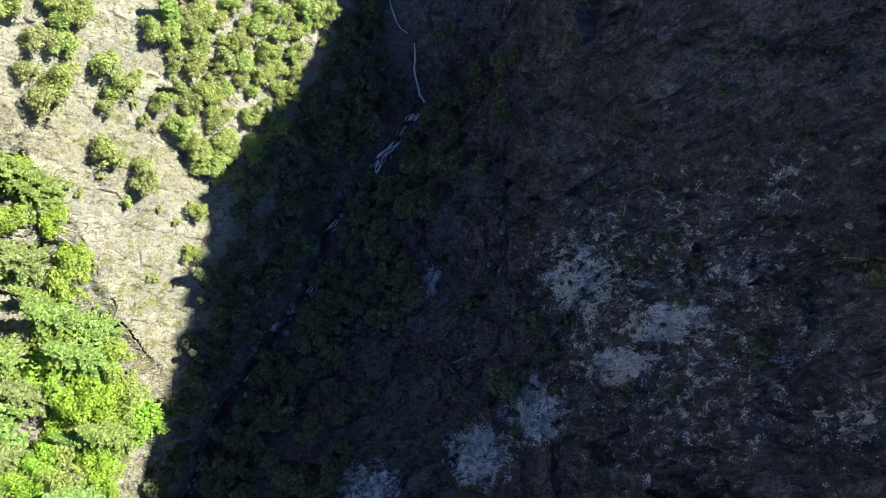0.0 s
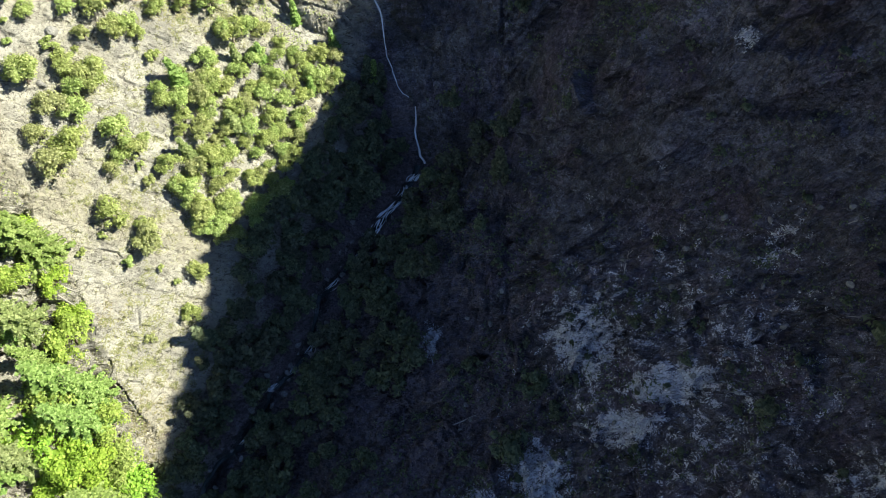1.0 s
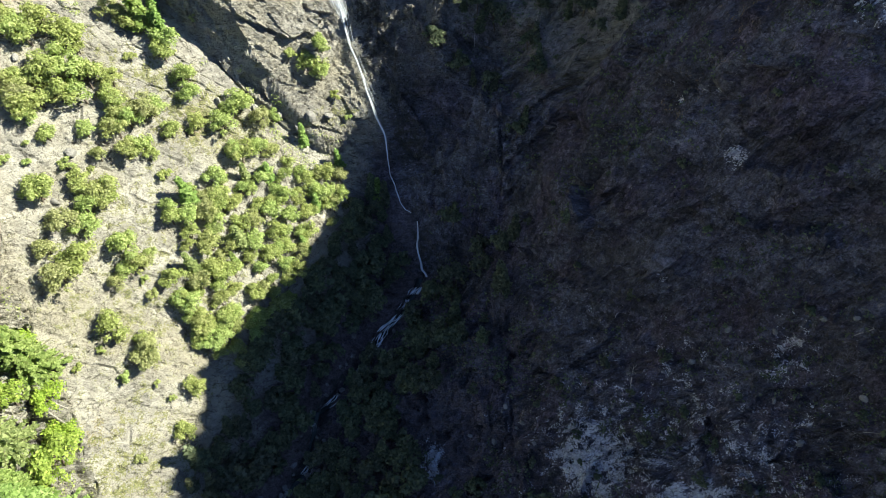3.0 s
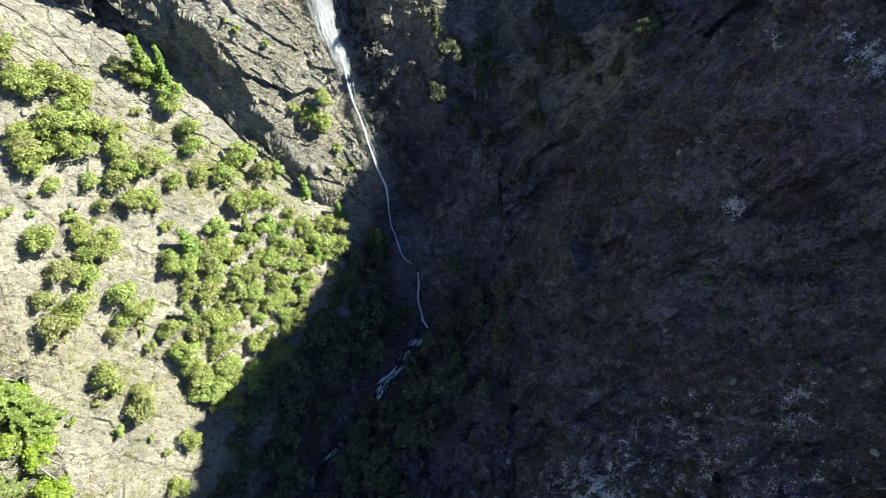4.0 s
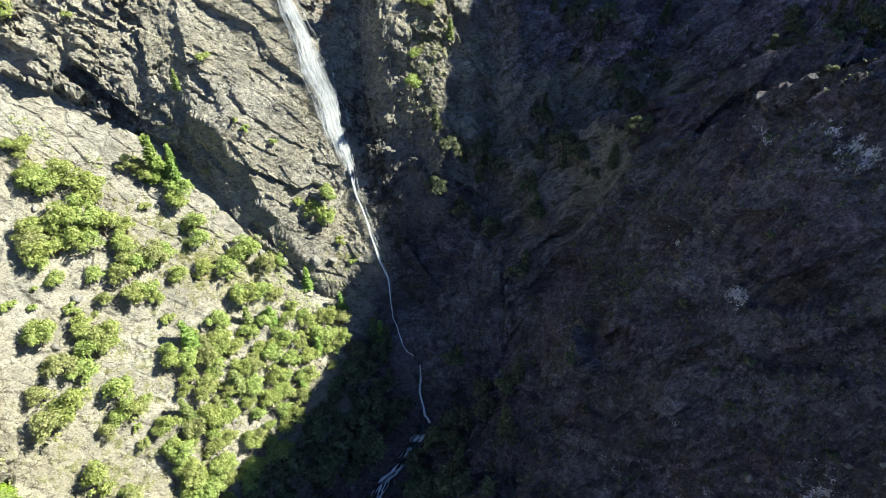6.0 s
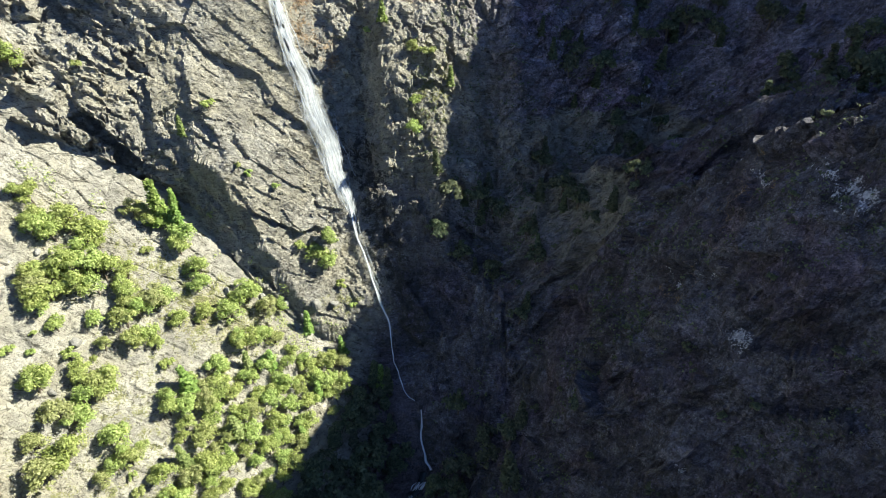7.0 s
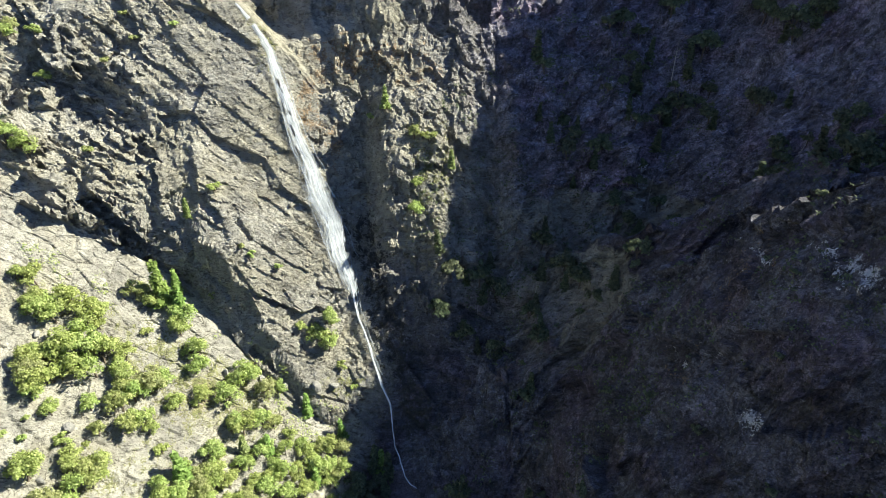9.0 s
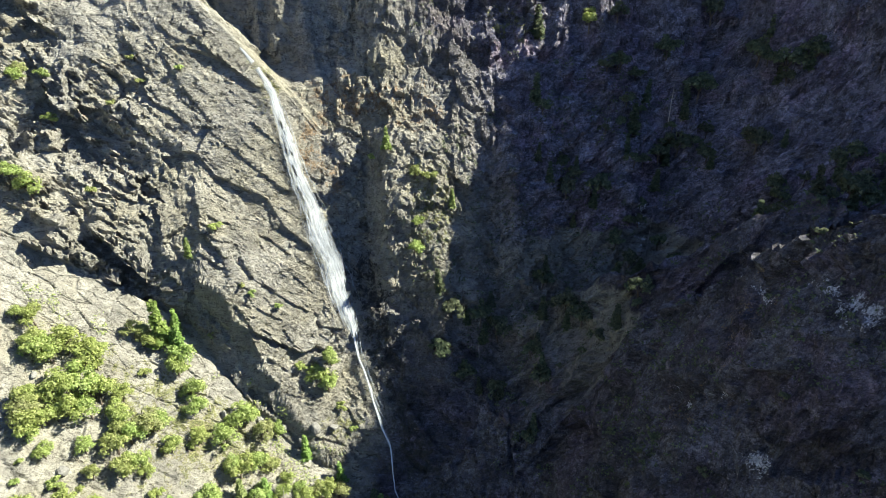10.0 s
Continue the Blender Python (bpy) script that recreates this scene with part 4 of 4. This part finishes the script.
# Further trees of the clumps above.
CLUMP_TREES = (
    (-81.3, 107.9, 3.8), (-74.0, 103.9, 6.7), (-67.5, 108.6, 5.4), (-71.3, 98.8, 7.9), (-68.5, 100.4, 8.6), (-65.3, 100.8, 7.2),
    (-74.5, 93.0, 7.1), (-71.7, 93.9, 5.8), (-75.1, 94.3, 6.5), (-65.8, 97.5, 6.5), (-63.2, 115.4, 5.2), (-61.3, 115.5, 4.1),
    (-59.3, 115.1, 5.5), (-53.5, 114.7, 6.9), (-50.0, 106.8, 5.4), (-61.5, 96.5, 5.2), (-59.2, 96.6, 6.5), (-59.4, 91.5, 5.8),
    (-55.8, 100.8, 6.0), (-55.8, 92.9, 3.9), (-49.7, 100.3, 2.4), (-41.8, 100.4, 4.7), (-34.0, 110.6, 4.2), (-73.5, 83.6, 2.3),
    (-64.9, 86.5, 1.9), (-22.3, 119.8, 5.6), (-29.4, 118.7, 3.0), (-36.9, 102.7, 5.5),
)
SLAB_CONIFERS = (
    (-57.8, 116.2, 10.5), (-54.6, 115.8, 7.5), (-11.5, 103.5, 6.5),
    (-55.5, 116.0, 5.5), (-58.5, 116.3, 6.9), (-28.1, 108.6, 6.2), (-20.5, 107.7, 5.7),
)
CLIFF_BUSHES = (
    (-84.2, 128.7, 6.5), (-89.9, 144.5, 3.9), (-82.1, 140.4, 3.3), (-72.1, 130.4, 2.8), (-68.8, 141.1, 2.3), (-89.3, 146.3, 3.9),
    (-84.0, 145.0, 3.0), (-66.7, 151.2, 2.2), (-64.0, 147.3, 2.2), (-55.4, 149.6, 2.3), (-49.1, 120.6, 2.1), (-46.5, 129.1, 3.0),
    (-39.2, 122.9, 2.4), (-41.1, 123.4, 2.1), (-33.6, 123.4, 2.0), (-12.6, 147.5, 2.0), (1.4, 141.2, 3.4), (-2.1, 141.5, 3.9),
    (-1.6, 135.9, 3.0), (-2.5, 132.5, 4.1), (17.8, 179.4, 6.5), (39.1, 184.2, 6.8), (47.1, 183.3, 6.0), (-7.4, 169.9, 3.1),
    (-87.8, 129.1, 4.1),
)
CLIFF_CONIFERS = (
    (-52.6, 126.0, 4.4), (-56.3, 120.8, 5.5), (-8.7, 144.1, 5.0), (6.8, 140.3, 4.4),
)
SHADE_BUSHES = (
    (22.0, 29.2, 7.2), (25.7, 23.8, 4.2), (15.9, 17.8, 9.8), (17.9, 12.0, 3.1), (39.1, 37.2, 3.4), (55.2, 18.3, 6.4),
    (66.2, 25.6, 9.2), (38.4, 14.6, 2.9), (45.5, 13.7, 2.8), (9.5, 35.3, 5.0), (44.5, 58.4, 2.5), (58.3, 46.0, 3.0),
    (37.3, 57.4, 3.3), (7.3, 94.9, 7.0), (13.2, 80.6, 6.6), (67.5, 37.5, 7.2),
)
GULLY_TREES = (
    (32.2, 123.1, 8.0), (29.2, 135.6, 7.1), (44.6, 149.8, 6.8), (83.3, 149.8, 8.9), (69.7, 164.6, 9.2), (44.0, 110.3, 5.5),
    (17.4, 127.7, 7.8), (13.1, 127.9, 6.9), (26.0, 113.0, 5.9), (35.0, 118.4, 7.2), (36.5, 110.1, 5.0), (6.2, 126.8, 7.5),
    (16.4, 116.9, 6.2), (24.2, 118.9, 5.4), (77.6, 104.9, 8.1), (81.0, 102.8, 5.6), (36.5, 148.9, 6.7), (38.3, 152.9, 6.0),
    (63.4, 160.4, 5.7), (74.6, 156.4, 6.6), (91.8, 157.6, 9.2), (90.3, 171.0, 9.7), (76.4, 172.3, 9.6), (8.7, 120.8, 7.0),
    (3.3, 122.3, 6.2), (21.1, 102.7, 5.9), (97.0, 156.4, 8.3), (85.9, 194.4, 9.6), (69.2, 180.4, 7.9),
)

THICKET = ((-54, 83), (-42, 97), (-35, 104), (-22, 106), (-18, 101), (-25, 86), (-31, 74), (-39, 60), (-46, 59), (-50, 68), (-49, 77))


def inside(x, y, ring):
    odd = False
    for (ax, ay), (bx, by) in zip(ring, ring[1:] + ring[:1]):
        if (ay > y) != (by > y) and x < ax + (y - ay) / (by - ay) * (bx - ax):
            odd = not odd
    return odd


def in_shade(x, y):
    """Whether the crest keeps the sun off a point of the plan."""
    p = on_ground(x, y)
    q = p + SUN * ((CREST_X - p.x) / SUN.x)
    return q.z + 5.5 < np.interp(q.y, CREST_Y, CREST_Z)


def scatter(x0, x1, y0, y1, step, rng):
    for x in np.arange(x0, x1, step):
        for y in np.arange(y0, y1, step):
            yield x + rng.uniform(-0.45, 0.45) * step, y + rng.uniform(-0.45, 0.45) * step


def plant_all():
    rng = np.random.default_rng(7)
    for x, y, s in SLAB_BUSHES + UPPER_BUSHES:
        if s > 4:
            plant("oak", x, y, min(s * 1.12, 7.5), rng, "trees on the slab")
            for _ in range(int(s - 5) if s > 6.5 else 0):
                plant("oak", x + rng.normal(0, s * 0.26), y + rng.normal(0, s * 0.18), rng.uniform(3.2, 5.2), rng, "trees on the slab")
        else:
            plant("bush", x, y, s, rng, "shrubs on the slab", "small green shrub in a crack of the sunlit slab")
    for x, y, s in CLUMP_TREES:
        plant("oak" if s > 3.5 else "bush", x, y, s * 1.05, rng, "trees on the slab" if s > 3.5 else "shrubs on the slab")
    for x, y, s in CLIFF_BUSHES:
        plant("bush" if s < 3.5 else "oak", x, y, s * 1.25, rng, "shrubs on the cliff", "green shrub clinging to the sunlit cliff")
    for x, y, s in SLAB_CONIFERS + CLIFF_CONIFERS:
        plant("pine", x, y, s * 1.15, rng, "small conifers", "small slender conifer at the foot of the cliff")
    for x, y, s in SHADE_BUSHES:
        plant("alder" if s > 4 else "shaded_bush", x, y, s, rng, "plants of the shaded side", "bush on the shaded slope, its green darkened for the shade")
    for x, y, s in GULLY_TREES:
        plant("alder", x, y, s, rng, "woods of the gully", "tree in the shaded gully, its green darkened for the shade")
        plant("shaded_pine", x + rng.normal(0, 2.5), y + rng.normal(0, 2.5), rng.uniform(4, 8), rng, "woods of the gully", "slender conifer in the shaded gully, its green darkened for the shade")
    for x, y in scatter(-58, -16, 58, 107, 2.95, rng):
        if inside(x, y, THICKET):
            if rng.random() < 0.12:
                plant("pine", x, y, rng.uniform(5, 8.5), rng, "thicket on the slab", "slender conifer in a dense sunlit thicket")
            else:
                plant("oak", x, y, rng.uniform(3.4, 6.6), rng, "thicket on the slab", "olive-green oak in a dense sunlit thicket")
    # the wooded rib
    for x, y in scatter(-112, -50, -34, 84, 3.9, rng):
        past = np.interp(y, RIB_Y, RIB_X) - x
        if -0.5 < past < 34 and rng.random() < 0.92:
            if rng.random() < 0.36:
                plant("fir", x, y, rng.uniform(13, 23), rng, "firs of the wooded rib")
            else:
                plant("maple", x, y, rng.uniform(7, 11.5), rng, "broadleaf trees of the wooded rib")
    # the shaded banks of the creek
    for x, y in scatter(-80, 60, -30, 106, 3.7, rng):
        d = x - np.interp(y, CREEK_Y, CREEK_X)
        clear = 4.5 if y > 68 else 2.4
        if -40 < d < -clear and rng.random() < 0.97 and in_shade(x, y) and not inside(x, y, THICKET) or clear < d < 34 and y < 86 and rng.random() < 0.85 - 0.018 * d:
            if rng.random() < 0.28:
                plant("shaded_pine", x, y, rng.uniform(6, 11), rng, "trees along the creek", "conifer by the creek, its green darkened for the shade")
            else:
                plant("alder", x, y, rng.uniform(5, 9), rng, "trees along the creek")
    # scattered shrubs on the shaded wall, and woods in the gully behind the spur
    for x, y in scatter(0, 84, 0, 118, 5.6, rng):
        d = x - np.interp(min(y, 106), CREEK_Y, CREEK_X)
        if d > 20 and rng.random() < 0.30:
            plant("shaded_bush", x, y, rng.uniform(1.5, 3.6), rng, "plants of the shaded side", "shrub on the shaded wall, its green darkened for the shade")
    for x, y in scatter(8, 96, 108, 186, 5.0, rng):
        wood = value_noise(np.array([[x / 14, y / 14, 0.5]]), 77)[0]
        if y > 119 - 0.69 * (x - 40) + 3 and not (x < 26 and y > 130) and wood > 0.0 and rng.random() < 0.75:
            if rng.random() < 0.35:
                plant("shaded_pine", x, y, rng.uniform(5, 10), rng, "woods of the gully", "conifer in the shaded gully, its green darkened for the shade")
            else:
                plant("alder", x, y, rng.uniform(3.5, 6.5), rng, "woods of the gully", "tree in the shaded gully, its green darkened for the shade")
    for x, y, s in ((12.7, 123.6, 5), (67.8, 168.6, 12), (-30, 93, 8), (-47.5, 108.5, 7), (-31, 96, 9), (-26, 90, 8), (-60, 95, 5), (16, 128, 4), (-62, 22, 7)):
        plant("snag", x, y, s, rng, "dead trees")


plant_all()


# ---- low scrub, loose stones, fallen wood ----
def make_scrub():
    """Grass and low scrub on the shaded slopes, too small and many to count."""
    rng = np.random.default_rng(21)
    at, way = [], []
    x, y = rng.uniform(-20, 80, 12000), rng.uniform(-8, 175, 12000)
    d = x - np.interp(np.minimum(y, 106), CREEK_Y, CREEK_X)
    keep = (d > 3) & (value_noise(np.stack([x / 6, y / 6, 0 * x + 0.2], 1), 88) + 0.6 * value_noise(np.stack([x / 22, y / 22, 0 * x + 0.7], 1), 89) > 0.12)
    for x, y in zip(x[keep], y[keep]):
        p = np.array(on_ground(x, y))
        n = rng.integers(5, 12)
        r = rng.uniform(0.25, 0.8)
        at += list(p + rng.normal(0, r, (n, 3)) * (0.7, 0.7, 0.35) + (0, 0, 0.2))
        way += [np.array((0.0, -0.3, 1.0))] * n
    v, f = leaves(np.array(at), np.array(way), 0.24, rng)
    tagged(new("scrub", mesh_of("scrub", v, f, LEAF_SHADED)), "low scrub and grass on the shaded slopes, its green darkened for the shade", "scrub", kind="stuff")


def make_undergrowth():
    """Brush under the trees of the wooded rib and tufts along the ledges of the slab."""
    rng = np.random.default_rng(22)
    at, way = [], []
    x, y = rng.uniform(-105, -52, 5200), rng.uniform(-30, 80, 5200)
    past = np.interp(y, RIB_Y, RIB_X) - x
    keep = (past > -0.5) & (past < 34) & (value_noise(np.stack([x / 5, y / 5, 0 * x], 1), 90) > -0.25)
    spots = list(zip(x[keep], y[keep]))
    x, y = rng.uniform(-85, -20, 2600), rng.uniform(92, 116, 2600)
    keep = (y > np.interp(x, LEDGE_X, LEDGE_Y) - 8 + 5 * value_noise(np.stack([x / 7, y / 7, 0 * x], 1), 91)) & (y < np.interp(x, LEDGE_X, LEDGE_Y) + 1.5) & (value_noise(np.stack([x / 3, y / 3, 0 * x], 1), 92) > 0.15)
    spots += list(zip(x[keep], y[keep]))
    for x, y in spots:
        p = np.array(on_ground(x, y))
        n = rng.integers(4, 9)
        at += list(p + rng.normal(0, 0.4, (n, 3)) * (1, 1, 0.5) + (0, 0, 0.2))
        way += [np.array((0.3, -0.2, 1.0))] * n
    v, f = leaves(np.array(at), np.array(way), 0.2, rng)
    tagged(new("undergrowth", mesh_of("undergrowth", v, f, LEAF_OAK)), "green brush under the trees and along the ledges", "undergrowth", kind="stuff")


def stone_mesh(seed):
    rng = np.random.default_rng(seed)
    bm = bmesh.new()
    bmesh.ops.create_icosphere(bm, subdivisions=2, radius=1.0)
    cut = rng.normal(0, 1, (9, 3))
    cut /= np.linalg.norm(cut, axis=1)[:, None]
    depth = rng.uniform(0.55, 0.85, 9)
    for v in bm.verts:
        c = np.array(v.co)
        for n, d in zip(cut, depth):
            over = c @ n - d
            if over > 0:
                c = c - n * over
        v.co = c * (1.15, 0.95, 0.75)
    mesh = bpy.data.meshes.new("boulder")
    bm.to_mesh(mesh)
    bm.free()
    mesh.polygons.foreach_set("use_smooth", np.zeros(len(mesh.polygons), dtype=bool))
    mesh.materials.append(STONE)
    return mesh


def stone_material():
    m, nodes, links, bsdf = material("boulder_stone")
    pos = nodes.new("ShaderNodeNewGeometry").outputs["Position"]
    info = nodes.new("ShaderNodeObjectInfo").outputs["Random"]
    n = texture(nodes, links, "noise", pos, 2.5, 6, 0.7).outputs[0]
    c = ramp(nodes, links, n, (0.3, (0.12, 0.12, 0.115)), (0.7, (0.34, 0.33, 0.31)))
    c = mixed(nodes, links, 0.5, c, ramp(nodes, links, info, (0.0, (0.5, 0.48, 0.46)), (1.0, (1, 1, 1))), "MULTIPLY")
    links.new(c, bsdf.inputs["Base Color"])
    bsdf.inputs["Roughness"].default_value = 0.85
    links.new(bumped(nodes, links, n, 0.7, 0.25), bsdf.inputs["Normal"])
    return m


STONE = stone_material()


def place_stones():
    rng = np.random.default_rng(31)
    shapes = [stone_mesh(300 + k) for k in range(6)]

    def stone(x, y, size, label, group):
        ob = new("boulder", shapes[int(rng.integers(6))])
        place = on_ground(x, y)
        ob.matrix_basis = Matrix.Translation(place + Vector((0, 0, size * 0.12))) @ pose(0, 0, 0, *rng.uniform(0, 360, 3)) @ Matrix.Diagonal((size * 0.5,) * 3 + (1,))
        tagged(ob, label, "boulder", group)

    for _ in range(110):
        k = int(rng.integers(8, 110))
        p = CREEK_LINE[k]
        stone(p[0] + rng.normal(0, 2.2), p[1] + rng.normal(0, 0.6), rng.uniform(0.5, 1.9), "grey water-worn boulder in the creek bed", "boulders in the creek")
    for _ in range(90):
        x, y = rng.uniform(5, 66), rng.uniform(0, 50)
        stone(x, y, rng.uniform(0.4, 1.5), "grey fallen block on the shaded scree", "blocks on the scree")
    for x, y, s in ((-68, 88, 2.6), (-70, 79, 1.8), (-29, 110, 2.2), (-26, 111, 2.8), (-33, 111, 2.0), (-22, 113, 2.4), (-60, 72, 1.6), (-45, 109, 2.2), (-38, 111, 1.8), (-76, 100, 1.6)):
        stone(x, y, s, "angular pale block fallen on the sunlit slab", "blocks on the slab")


def fallen_log(x, y, length, thick, heading, seed):
    """A bleached trunk lying along the slope, with stubs of branches."""
    rng = np.random.default_rng(seed)
    thing = tagged(new("fallen_log"), "bleached grey fallen trunk lying on the slope", "log", "fallen wood")
    along = np.array((math.cos(heading), math.sin(heading)))
    path = []
    for u in np.linspace(-0.5, 0.5, 9):
        q = np.array((x, y)) + along * length * u + rng.normal(0, 0.06, 2)
        path.append(np.array(on_ground(*q)) + (0, 0, thick))
    path = np.array(path)
    path[1:-1] = (path[:-2] + path[1:-1] + path[2:]) / 3 + (0, 0, thick * 0.5)
    part("trunk", mesh_of("trunk", *tube(path, np.linspace(thick, thick * 0.35, 9), 7), DEAD), thing)
    for _ in range(6):
        root = path[int(rng.integers(2, 8))]
        tip = root + rng.normal(0, 0.9, 3) * (1, 1, 0.5) + (0, 0, 0.5)
        part("branch", mesh_of("branch", *tube([root, (root + tip) / 2 + 0.05, tip], [thick * 0.35, thick * 0.22, 0.02], 4), DEAD), thing)


make_scrub()
make_undergrowth()
place_stones()
for n, (x, y, length, thick, heading) in enumerate(((64.2, 41.0, 3.0, 0.07, -0.2), (66.6, 29.6, 3.2, 0.07, -0.42), (20.9, 129, 2.6, 0.15, 1.2), (21.8, 128.4, 2.4, 0.13, 0.9), (26, 122, 2, 0.12, 1.0),
                                                    (-70.7, 46, 9, 0.28, -0.1), (-69, 44.5, 8, 0.2, -0.5), (-72, 47, 7, 0.18, 0.3), (-69.5, 48, 6, 0.16, -0.9), (-61, 30, 5, 0.16, 0.2),
                                                    (60, 150, 6, 0.16, 1.1), (85, 130, 5, 0.14, 0.6), (8, 24, 5, 0.15, 0.3), (38, 47, 4, 0.14, 1.3))):
    fallen_log(x, y, length, thick, heading, 400 + n)
